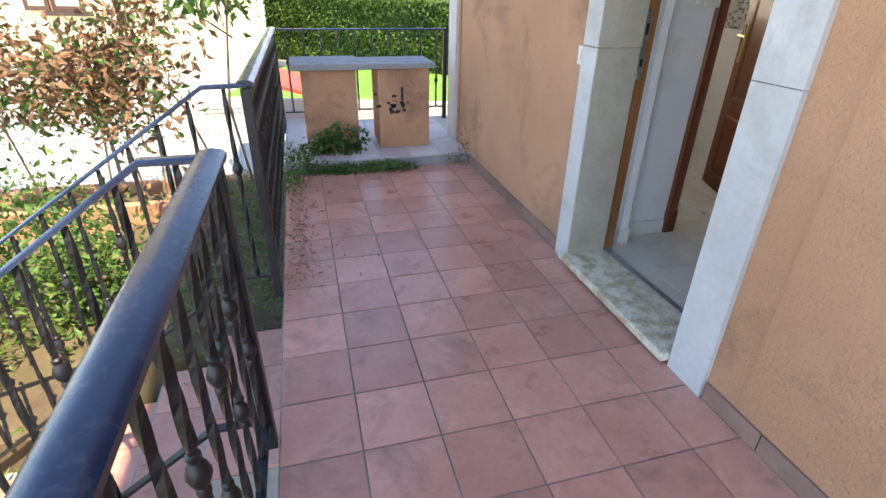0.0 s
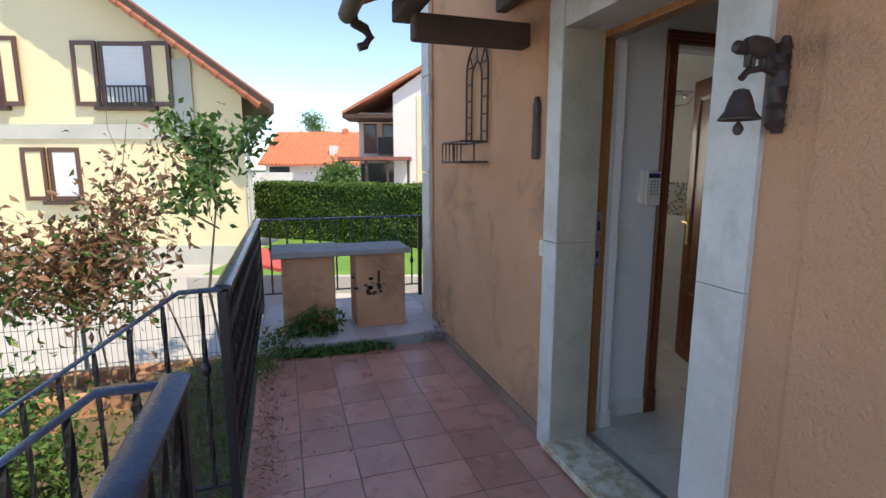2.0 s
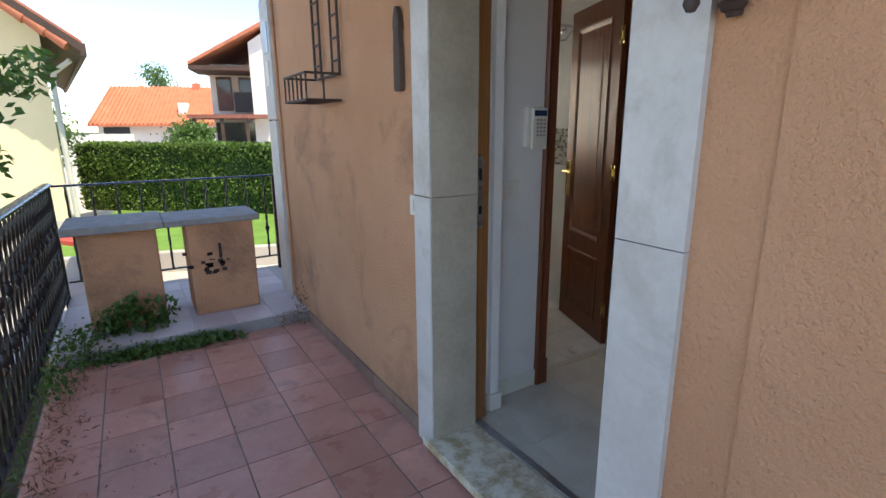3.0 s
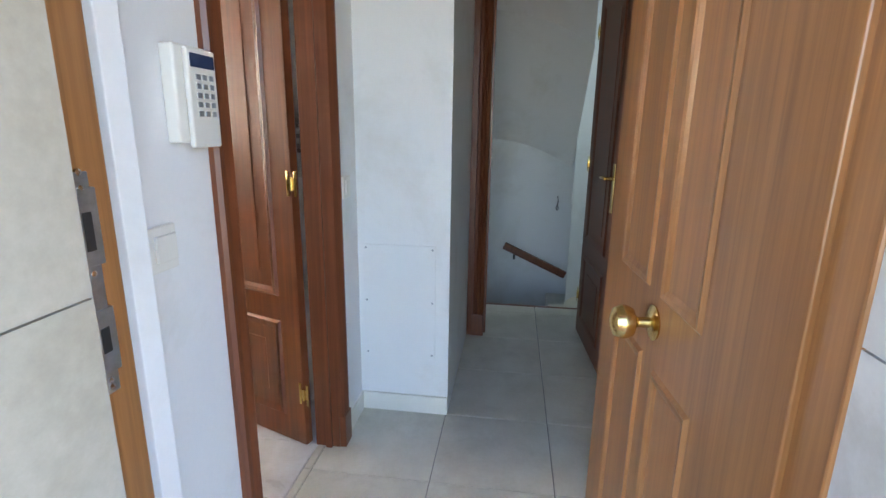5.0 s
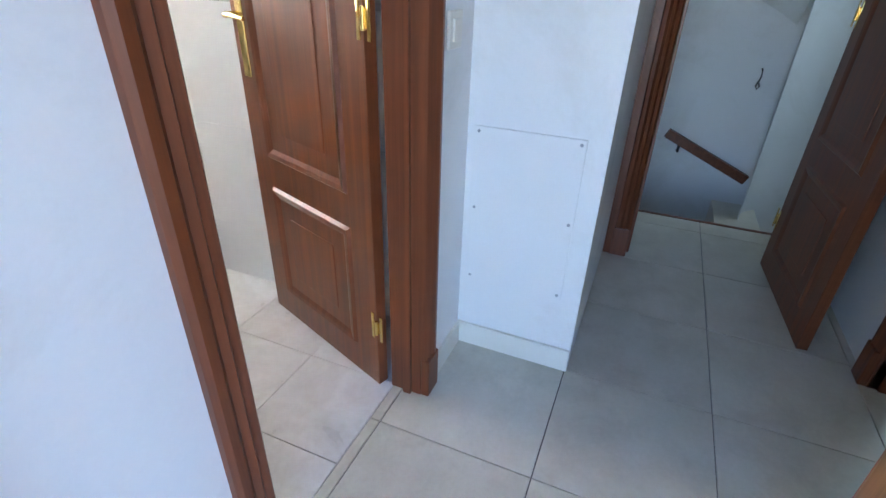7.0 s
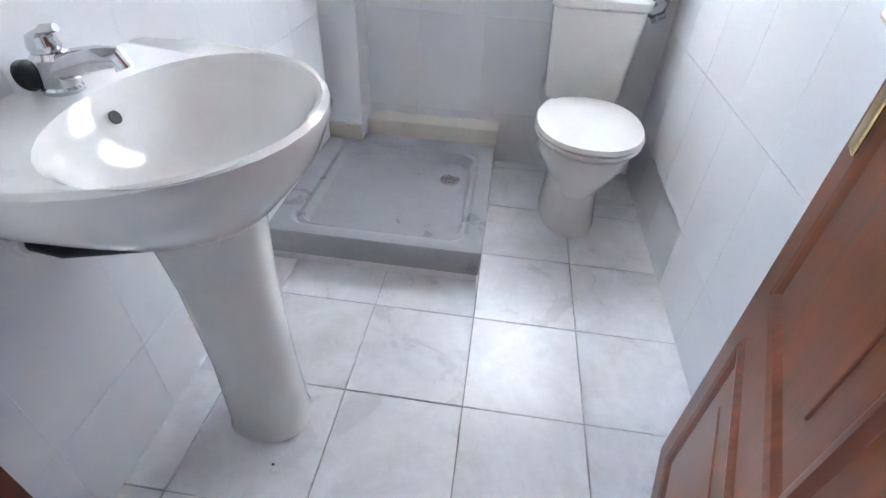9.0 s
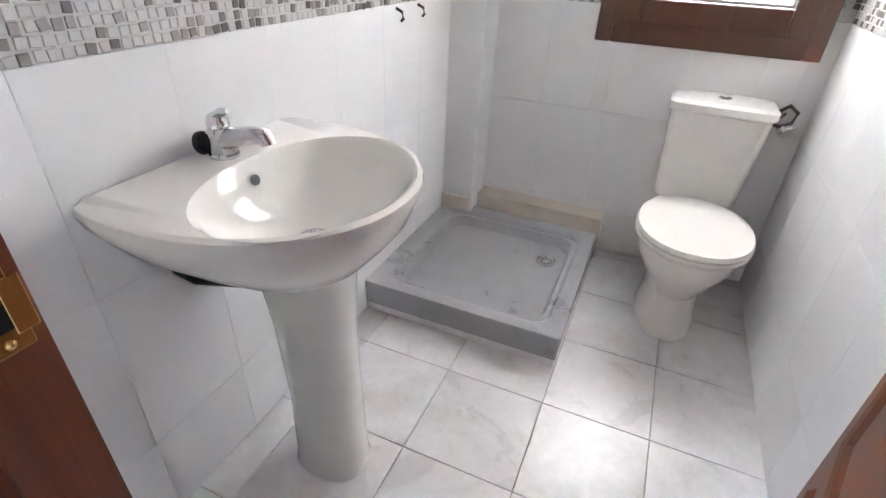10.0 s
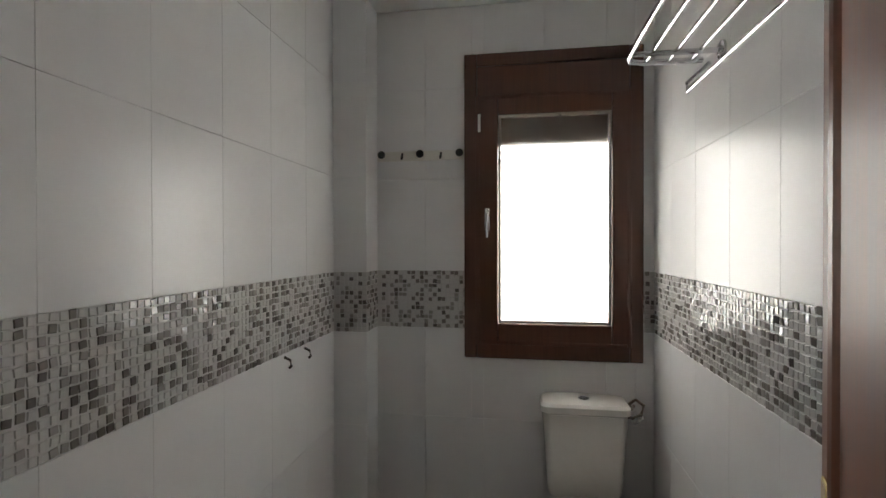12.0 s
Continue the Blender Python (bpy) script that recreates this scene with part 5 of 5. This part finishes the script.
# ---- plants ----
def leaf_cloud(name, parent, centres, mat, size, seed, droop=0.3, width=0.45):
    """Many small bent leaves, each four triangles, about the centres given as x, y, z, spread, count."""
    g = np.random.RandomState(seed)
    P = np.concatenate([np.array([[x, y, z]]) + g.normal(0, 1, (n, 3)) * np.array(s) for x, y, z, s, n in centres])
    n = len(P)
    d = g.normal(0, 1, (n, 3))
    d[:, 2] -= droop
    d /= np.linalg.norm(d, axis=1)[:, None]
    u = np.cross(d, g.normal(0, 1, (n, 3)))
    u /= np.linalg.norm(u, axis=1)[:, None] + 1e-6
    w = np.cross(d, u)
    L = size * g.uniform(0.6, 1.3, n)[:, None]
    V = np.stack([P, P + d * L * 0.5 + u * L * width * 0.5 + w * L * 0.08, P + d * L - w * L * 0.15, P + d * L * 0.5 - u * L * width * 0.5 + w * L * 0.08, P + d * L * 0.5], 1).reshape(-1, 3)
    F = (np.arange(n)[:, None, None] * 5 + np.array([[0, 1, 4], [1, 2, 4], [2, 3, 4], [3, 0, 4]])[None]).reshape(-1, 3)
    me = bpy.data.meshes.new(name)
    me.from_pydata(V.tolist(), [], F.tolist())
    me.materials.append(mat)
    ob = new(name, me)
    ob.parent = parent
    return ob


def branches(bm, base, top, r, rs, depth, tips):
    base, top = Vector(base), Vector(top)
    mid = base.lerp(top, 0.5) + Vector((rs.gauss(0, 0.05), rs.gauss(0, 0.05), 0)) * (top - base).length
    tube(bm, [base, mid, top], [r, r * 0.8, r * 0.5], 6)
    tips.append(top)
    if depth:
        for k in range(3):
            s = base.lerp(top, rs.uniform(0.35, 0.95))
            ln = (top - base).length * rs.uniform(0.4, 0.65)
            way = Vector((rs.gauss(0, 0.6), rs.gauss(0, 0.6), rs.uniform(0.5, 1.1))).normalized()
            branches(bm, s, s + way * ln, r * 0.5, rs, depth - 1, tips)


def shrub(name, label, base, height, seed, mat, spread, per_tip, size, depth=2, r=0.014, lean=(0, 0), extra=()):
    rs = random.Random(seed)
    s = thing(name, label, "shrub")
    bm, tips = bmesh.new(), []
    branches(bm, base, (base[0] + lean[0], base[1] + lean[1], base[2] + height), r, rs, depth, tips)
    part("trunk", bm, BARK, s)
    leaf_cloud("crown", s, [(t.x, t.y, t.z, (spread, spread, spread * 1.3), per_tip) for t in tips], mat, size, seed)
    for m2, n2 in extra:
        leaf_cloud("crown", s, [(t.x, t.y, t.z - spread, (spread, spread, spread * 1.3), n2) for t in tips], m2, size, seed + 50)
    return s


# ---- garden ----
solid("ground", boxes((-400, -400, -1.6, 400, 400, -0.9)), CONCRETE, "pale concrete street and yard", "ground", "structure")
solid("garden_soil", boxes((-9, 1.0, -0.95, -3.16, 8.5, -0.86), (-3.16, 1.0, -0.95, -1.56, 4.75, -0.86), (-3.16, 5.85, -0.95, -2.5, 8.5, -0.7), (-2.5, 5.85, -0.95, -1.57, 8.5, -0.33)), SOIL, "weedy garden soil beside the terrace", "soil", "structure")
planter = thing("garden_planter", "long orange rendered garden planter with dry soil", "planter")
part("front_wall", boxes((-9, 8.5, -0.9, -1.62, 8.6, -0.5), bevel=0.01), STUCCO, planter)
part("back_wall", boxes((-9, 8.98, -0.9, -1.62, 9.1, -0.46), bevel=0.01), STUCCO, planter)
for x in (-5.4, -2.75, -1.72):
    part("divider", boxes((x, 8.601, -0.9, x + 0.1, 8.979, -0.5), bevel=0.01), STUCCO, planter)
part("soil", boxes((-8.98, 8.602, -0.9, -1.64, 8.978, -0.57)), SOIL, planter)

fence = thing("mesh_fence", "grey wire mesh fence behind the planter", "fence")
WIRE = material("grey_wire", (0.2, 0.25, 0.24), (0.28, 0.33, 0.32), 0.5)
UPRIGHT = plain_mesh("wire", box(bmesh.new(), -0.002, -0.002, -0.35, 0.002, 0.002, 0.35), WIRE)
for k in range(140):
    piece("wire", UPRIGHT, fence, (-8.9 + 0.052 * k, 9.02, -0.11))
for z in (-0.4, -0.2, 0.0, 0.2, 0.24):
    part("wire", boxes((-8.9, 9.022, z - 0.0025, -1.62, 9.027, z + 0.0025)), WIRE, fence)
for x in (-8.0, -5.6, -3.2, -1.66):
    part("fence_post", cyl(bmesh.new(), (x, 9.05, -0.46), (x, 9.05, 0.27), 0.02, n=10), WIRE, fence)

shrub("green_shrub", "tall leafy green shrub in the planter", (-1.92, 8.8, -0.57), 1.8, 5, LEAF, 0.075, 70, 0.1, 2, 0.018, (0.02, 0.0))
shrub("bare_shrub", "bare thin branching shrub", (-2.15, 8.75, -0.57), 1.7, 21, LEAF, 0.12, 1, 0.07, 2, 0.012, (-0.75, 0.1))
for i, (x, y, h, sd, n) in enumerate([(-2.75, 8.75, 1.75, 31, 34), (-3.2, 8.7, 1.3, 32, 60), (-3.75, 8.7, 1.6, 33, 60), (-2.95, 8.85, 1.1, 34, 55), (-4.4, 8.75, 1.5, 35, 60)]):
    shrub("dry_shrub", "dying shrub with curled brown leaves", (x, y, -0.57), h, sd, DRY_LEAF, 0.13, n, 0.095, 2, 0.012, (0.05, 0), [(LEAF, n // 3)])
for i, (x, y, h, sd) in enumerate([(-3.4, 7.6, 0.75, 41), (-4.1, 7.2, 0.9, 42), (-2.9, 7.0, 0.45, 43), (-4.8, 6.6, 0.8, 44), (-3.6, 6.4, 0.5, 45), (-2.7, 4.0, 0.5, 46), (-3.3, 4.6, 0.5, 47), (-3.9, 5.4, 0.6, 48)]):
    shrub("green_bush", "low green garden bush in sunlight", (x, y, -0.86), h, sd, LEAF, 0.16, 70, 0.075, 2, 0.01, (0.05, 0), [(FERN, 30)])
weeds = tagged(new("weeds"), "dry and green weeds along the terrace edge", "weeds", kind="stuff")
leaf_cloud("garden_weeds", weeds, [(-1.9 + 0.25 * math.sin(k * 2.1), 6.0 + 0.12 * k, -0.28, (0.16, 0.12, 0.07), 130) for k in range(20)], FERN, 0.06, 61, droop=-0.6, width=0.2)
leaf_cloud("dry_weeds", weeds, [(-1.44 + 0.04 * math.sin(k * 3.3), 6.0 + 0.2 * k, 0.03, (0.05, 0.12, 0.025), 60) for k in range(8)], DRY_LEAF, 0.035, 62, droop=-0.4, width=0.2)
leaf_cloud("low_weeds", weeds, [(-4.5 + 0.12 * k, 6.9 + 0.7 * math.sin(k * 1.7), -0.8, (0.3, 0.5, 0.06), 150) for k in range(18)], FERN, 0.07, 63, droop=-0.6, width=0.25)
leaf_cloud("curb_weeds", weeds, [(-1.35 + 0.09 * k, 7.56, 0.03, (0.06, 0.03, 0.025), 70) for k in range(8)] + [(-1.4, 7.62, 0.12, (0.07, 0.06, 0.06), 200), (-1.22, 7.8, 0.18, (0.07, 0.05, 0.05), 150), (-1.48, 7.3, 0.09, (0.05, 0.12, 0.06), 160)], LEAF, 0.04, 64, droop=-0.2, width=0.5)
leaf_cloud("ivy", weeds, [(-1.28 + 0.06 * k, 7.83 - 0.02 * (k % 3), 0.1 + 0.05 * ((k * 5) % 4), (0.05, 0.03, 0.035), 45) for k in range(7)] + [(-1.1 + 0.13 * k, 7.54, 0.02, (0.06, 0.025, 0.012), 40) for k in range(5)], LEAF, 0.055, 67, droop=-0.1, width=0.75)
leaf_cloud("corner_weeds", weeds, [(-0.1, 7.57, 0.05, (0.06, 0.03, 0.03), 140), (-0.05, 7.62, 0.16, (0.03, 0.03, 0.06), 60)], DRY_LEAF, 0.032, 65, droop=-0.3, width=0.3)
leaf_cloud("leaf_litter", weeds, [(-1.2, 6.4, 0.004, (0.12, 0.3, 0.002), 60), (-0.9, 6.1, 0.004, (0.1, 0.2, 0.001), 6)], DRY_LEAF, 0.018, 66)

# ---- the street and the houses beyond ----
EYE_X, EYE_Y, AWAY = -1.332, 3.574, -16.77


def beyond(u, d, z=0.0):
    return pose(EYE_X, EYE_Y, 0, 0, 0, AWAY) @ Vector((u, d, z))


OUT = pose(EYE_X, EYE_Y, 0, 0, 0, AWAY)


def out_boxes(*items, bevel=0.0):
    bm = bmesh.new()
    for it in items:
        box(bm, *it, bevel=bevel, m=OUT)
    return bm


solid("lawn", out_boxes((-4.6, 9.6, -0.95, 6.0, 16.5, -0.6)), GRASS, "bright green mown lawn across the street", "lawn", "structure")
solid("kerb", out_boxes((-4.75, 9.45, -0.95, 6.0, 9.6, -0.56), bevel=0.02), CONCRETE, "pale concrete kerb of the lawn", "kerb", "structure")
hedge = thing("hedge", "long clipped green hedge", "hedge")
HA, HB = Vector((-5.6, 15.6, 0)), Vector((2.6, 11.6, 0))
hd = (HB - HA).normalized()
hm = OUT @ Matrix.Translation(HA) @ Matrix.Rotation(math.atan2(hd.y, hd.x), 4, "Z")
hl = (HB - HA).length
# near-black green core: the shade between the leaves is put into its colour
part("hedge_core", box(bmesh.new(), 0, 0.05, -0.65, hl, 1.1, 1.02, 0.05, hm), material("hedge_inner_shade", (0.012, 0.03, 0.008), (0.03, 0.06, 0.015), 0.9, 6, 40, 0.8), hedge)
g = np.random.RandomState(5)
nf = 15000
px, pz = g.uniform(0, hl, nf), g.uniform(-0.62, 1.06, nf)
py = g.normal(0.02, 0.03, nf) + 0.03 * np.sin(px * 3.1) + 0.02 * np.sin(pz * 7 + px)
nt_ = 7000
tx, ty = g.uniform(0, hl, nt_), g.uniform(0, 1.1, nt_)
tz = g.normal(1.05, 0.025, nt_) + 0.02 * np.sin(tx * 2.3)
pts = np.concatenate([np.stack([px, py, pz], 1), np.stack([tx, ty, tz], 1)])
d = g.normal(0, 1, pts.shape)
d /= np.linalg.norm(d, axis=1)[:, None]
u = np.cross(d, g.normal(0, 1, pts.shape))
u /= np.linalg.norm(u, axis=1)[:, None]
L = g.uniform(0.05, 0.1, len(pts))[:, None]
V = np.stack([pts - d * L * 0.5, pts + u * L * 0.3, pts + d * L * 0.5, pts - u * L * 0.3], 1).reshape(-1, 3)
R = np.array(hm.to_3x3())
V = V @ R.T + np.array(hm.translation)
me = bpy.data.meshes.new("hedge_leaves")
me.from_pydata(V.tolist(), [], (np.arange(len(pts))[:, None] * 4 + np.arange(4)[None]).tolist())
me.materials.append(HEDGE_LEAF)
hlv = new("hedge_leaves", me)
hlv.parent = hedge
tagged(hlv, kind="stuff")


def out_part(name, parent, mat, *items, bevel=0.0, label=""):
    return part(name, out_boxes(*items, bevel=bevel), mat, parent, label)


def prism(bm, pts, d0, d1, skew=0.0):
    """A flat outline of (u, z) between two depths, in the street's frame; skew turns its flank."""
    return loft(bm, [[OUT @ Vector((u - skew * (dd - 12.5), dd, z)) for u, z in pts] for dd in (d0, d1)])


D = 12.5
house = thing("neighbour_house", "cream two-storey house with brown windows and a tiled gable roof", "house")
RU, RZ2 = -10.6, 7.75
part("wall", prism(bmesh.new(), [(-16.4, -0.9), (-4.62, -0.9), (-4.62, 3.25), (RU, RZ2 - 0.2), (-16.4, 3.3)], D, D + 9, 0.42), CREAM, house)
out_part("plinth", house, BAND, (-16.45, D - 0.04, -0.9, -4.58, D + 0.3, -0.42))
out_part("band", house, BAND, (-16.45, D - 0.05, 2.2, -5.78, D + 0.2, 2.55))
out_part("pilaster", house, BAND, (-6.24, D - 0.06, 2.1, -5.76, D + 0.1, 4.05))

for side in (1, -1):
    bm = bmesh.new()
    e0, e1 = (RU, RZ2), (RU + side * (RU + 3.97) * -1, 2.95)
    prism(bm, [(e0[0], e0[1]), (e1[0], e1[1]), (e1[0], e1[1] - 0.16), (e0[0], e0[1] - 0.16)], D - 0.75, D + 9.6, 0.42)
    part("roof_deck", bm, SOFFIT, house)
    bm = bmesh.new()
    n = 22
    for k in range(n):
        f = k / n
        for dd in (D - 0.78,):
            a = OUT @ Vector((e0[0] + (e1[0] - e0[0]) * f, dd + 0.12, e0[1] + (e1[1] - e0[1]) * f + 0.03))
            b = OUT @ Vector((e0[0] + (e1[0] - e0[0]) * (f + 1.15 / n), dd + 0.12, e0[1] + (e1[1] - e0[1]) * (f + 1.15 / n) + 0.01))
            cyl(bm, a, b, 0.085, 0.11, 10)
    tagged(part("verge_tiles", bm, ROOF, house, smooth=True), kind="stuff")
    bm = bmesh.new()
    prism(bm, [(e0[0], e0[1] + 0.005), (e1[0], e1[1] + 0.005), (e1[0], e1[1] + 0.06), (e0[0], e0[1] + 0.06)], D - 0.7, D + 9.6, 0.42)
    part("roof", bm, ROOF, house)
part("fascia", prism(bmesh.new(), [(-4.02, 2.74), (-3.93, 2.74), (-3.93, 2.96), (-4.02, 2.96)], D - 0.76, D + 9.62, 0.42), SOFFIT, house)
part("downpipe", tube(bmesh.new(), [beyond(-4.1, D - 0.2, 2.72), beyond(-4.45, D - 0.1, 2.5), beyond(-4.5, D - 0.08, 2.3), beyond(-4.5, D - 0.08, -0.8)], 0.05, 8), BAND, house)


def house_window(u0, u1, z0, z1, left, right, rail):
    w = out_part("window", house, BROWN_FRAME, (u0, D - 0.03, z0, u0 + 0.1, D + 0.06, z1), (u1 - 0.1, D - 0.03, z0, u1, D + 0.06, z1), (u0 + 0.1, D - 0.03, z0, u1 - 0.1, D + 0.06, z0 + 0.1), (u0 + 0.1, D - 0.03, z1 - 0.1, u1 - 0.1, D + 0.06, z1))
    zz = z0 + 0.1
    bm = bmesh.new()
    while zz < z1 - 0.12:
        box(bm, u0 + 0.1, D - 0.015, zz, u1 - 0.1, D + 0.0, zz + 0.052, 0.004, OUT)
        zz += 0.056
    tagged(part("roller_shutter", bm, SHUTTER, w, "closed white roller shutter"), kind="stuff")
    for a, b in ((left, u0 - 0.02), (u1 + 0.02, right)):
        if b - a > 0.1:
            out_part("shutter_leaf", w, BROWN_FRAME, (a, D - 0.1, z0, a + 0.1, D - 0.04, z1), (b - 0.09, D - 0.1, z0, b, D - 0.04, z1), (a + 0.1, D - 0.1, z0, b - 0.09, D - 0.04, z0 + 0.1), (a + 0.1, D - 0.1, z1 - 0.1, b - 0.09, D - 0.04, z1))
            out_part("shutter_panel", w, CREAM, (a + 0.1, D - 0.08, z0 + 0.1, b - 0.09, D - 0.05, z1 - 0.1))
    out_part("window_sill", w, SOFFIT, (u0 - 0.15, D - 0.16, z0 - 0.1, u1 + 0.15, D, z0 - 0.005))
    if rail:
        bm = bmesh.new()
        box(bm, u0, D - 0.2, z0 + 0.42, u1, D - 0.16, z0 + 0.46, 0, OUT)
        for k in range(13):
            x = u0 + (u1 - u0) * k / 12
            box(bm, x - 0.012, D - 0.19, z0, x + 0.012, D - 0.17, z0 + 0.42, 0, OUT)
        part("window_rail", bm, IRON, w)


house_window(-7.9, -6.75, 2.97, 4.45, -8.5, -6.2, True)
house_window(-11.4, -10.25, 2.97, 4.55, -12.0, -9.75, True)
house_window(-9.38, -8.62, 0.72, 2.0, -9.98, -8.62, False)

white = thing("white_house", "white two-storey house with a tiled roof and balcony", "house")
D2 = 28.0
part("wall", prism(bmesh.new(), [(-2.2, -0.9), (5.0, -0.9), (5.0, 4.2), (0.2, 7.2), (-2.2, 5.55)], D2, D2 + 9), FARWHITE, white)
out_part("wing", white, FARWHITE, (-4.4, D2 + 2.0, -0.9, -2.2, D2 + 9, 4.75))
# sunlit stretch of the wall, its sunlight painted as a thin cream sheet
out_part("sunlit_strip", white, CREAM, (-0.9, D2 - 0.05, -0.9, 2.0, D2 - 0.01, 5.4))
bm = bmesh.new()
prism(bm, [(0.3, 7.45), (-4.9, 4.55), (-4.9, 4.4), (0.3, 7.25)], D2 - 0.5, D2 + 9.5)
part("roof", bm, ROOF, white)
bm = bmesh.new()
prism(bm, [(0.3, 7.45), (5.6, 4.1), (5.6, 3.95), (0.3, 7.25)], D2 - 0.5, D2 + 9.5)
part("roof", bm, ROOF, white)
out_part("eaves_board", white, SOFFIT, (-4.9, D2 - 0.5, 4.2, -2.2, D2 + 2.0, 4.4))
for u0 in (-4.1, -3.0):
    wnd = out_part("window", white, BROWN_FRAME, (u0, D2 + 1.93, 2.4, u0 + 0.75, D2 + 1.99, 4.1))
    out_part("pane", wnd, GLASS, (u0 + 0.08, D2 + 1.9, 2.5, u0 + 0.67, D2 + 1.93, 4.0))
out_part("balcony", white, IRON, (-3.2, D2 + 1.2, 2.3, -2.3, D2 + 1.25, 3.3))
out_part("awning", white, material("brown_awning", (0.2, 0.07, 0.05), (0.3, 0.12, 0.09), 0.8), (-5.0, D2 - 1.6, 1.95, -1.2, D2 + 1.9, 2.12))
for u0 in (-4.8, -3.6, -2.5, -1.4):
    out_part("awning_post", white, SOFFIT, (u0, D2 - 1.5, -0.9, u0 + 0.14, D2 - 1.36, 1.95))
out_part("terrace_window", white, GLASS, (-4.3, D2 + 1.9, -0.4, -2.3, D2 + 1.99, 1.8))

red = thing("red_roof_house", "low white house with an orange tiled roof", "house")
D3 = 45.0
out_part("wall", red, FARWHITE, (-15.2, D3 + 0.6, -0.9, -6.6, D3 + 8, 2.1))
bm = bmesh.new()
loft(bm, [[OUT @ Vector(p) for p in ring] for ring in ([(-15.6, D3 - 0.2, 1.9), (-6.4, D3 - 0.2, 1.9), (-6.4, D3 - 0.2, 1.75), (-15.6, D3 - 0.2, 1.75)], [(-15.3, D3 + 5.5, 5.1), (-6.7, D3 + 5.5, 5.1), (-6.7, D3 + 5.5, 4.9), (-15.3, D3 + 5.5, 4.9)])])
BRIGHT_ROOF = material("orange_roof_tile", (0.5, 0.14, 0.07), (0.62, 0.21, 0.11), 0.8, 1.5, 20, 0.2)
part("roof", bm, BRIGHT_ROOF, red)
bm = bmesh.new()
for k in range(30):
    u = -15.5 + 0.31 * k
    tube(bm, [OUT @ Vector((u, D3 - 0.22, 1.95)), OUT @ Vector((u + 0.3 * (0.5 - k / 30), D3 + 5.5, 5.14))], 0.07, 6)
tagged(part("roof_ribs", bm, BRIGHT_ROOF, red), kind="stuff")
out_part("chimney", red, BRIGHT_ROOF, (-9.0, D3 + 5, 4.8, -8.4, D3 + 5.6, 5.4))
out_part("dormer", red, FARWHITE, (-9.5, D3 + 1.2, 2.6, -8.9, D3 + 2.6, 3.6))
out_part("balcony", red, FARWHITE, (-15.2, D3 - 1.2, 0.4, -12.3, D3 - 1.1, 1.2), (-15.2, D3 - 1.2, 0.3, -12.3, D3 + 0.6, 0.4))
out_part("dark_opening", red, GLASS, (-14.8, D3 + 0.55, 0.4, -13.0, D3 + 0.6, 1.7))

for i, (u0, d0, h, rr, sd) in enumerate([(-17.0, 40, 3.6, 0.7, 71), (-13.4, 62, 6.6, 0.6, 72), (-15.5, 30, 2.4, 0.55, 73), (-7.4, 38, 1.8, 0.5, 74), (-4.6, 26, 1.9, 0.3, 75)]):
    t = thing("tree", "leafy green tree behind the houses", "tree", group="street trees")
    b0 = beyond(u0, d0, -0.9)
    rs, bm, tips = random.Random(sd), bmesh.new(), []
    branches(bm, b0, b0 + Vector((0.1, 0, h * 0.8)), 0.12, rs, 2, tips)
    part("trunk", bm, BARK, t)
    leaf_cloud("crown", t, [(q.x, q.y, q.z, (rr, rr, rr), 420) for q in tips], LEAF, 0.3, sd)

red_thing = thing("garden_canopy", "small red garden canopy beyond the railing", "canopy")
bm = bmesh.new()
loft(bm, [[beyond(-3.3, 8.2, 0.02), beyond(-2.3, 8.2, -0.22), beyond(-2.3, 8.2, -0.28), beyond(-3.3, 8.2, -0.04)], [beyond(-3.3, 9.4, 0.02), beyond(-2.3, 9.4, -0.22), beyond(-2.3, 9.4, -0.28), beyond(-3.3, 9.4, -0.04)]])
part("cover", bm, material("red_cover", (0.45, 0.06, 0.04), (0.55, 0.1, 0.07), 0.6), red_thing)
for u0, d0, z in ((-3.25, 8.3, -0.03), (-2.35, 8.3, -0.25), (-3.25, 9.3, -0.03), (-2.35, 9.3, -0.25)):
    part("support", cyl(bmesh.new(), beyond(u0, d0, -0.9), beyond(u0, d0, z), 0.03, n=8), WIRE, red_thing)
hills = bmesh.new()
gr = random.Random(9)
prof = [(-260 + 13 * k, 9 + 9 * math.sin(k * 0.55) + gr.uniform(0, 2.5)) for k in range(41)]
loft(hills, [[OUT @ Vector((u, 420 - 40 * s, z * (1 - s) - 1.0)) for u, z in prof] for s in (0.0, 0.5, 1.0)], closed=False, cap0=False, cap1=False)
solid("backdrop_hills", hills, material("far_woods", (0.03, 0.06, 0.03), (0.06, 0.1, 0.05), 0.9, 0.05, 0.6, 0.0), "dark wooded hills in the distance", "hills", "structure")
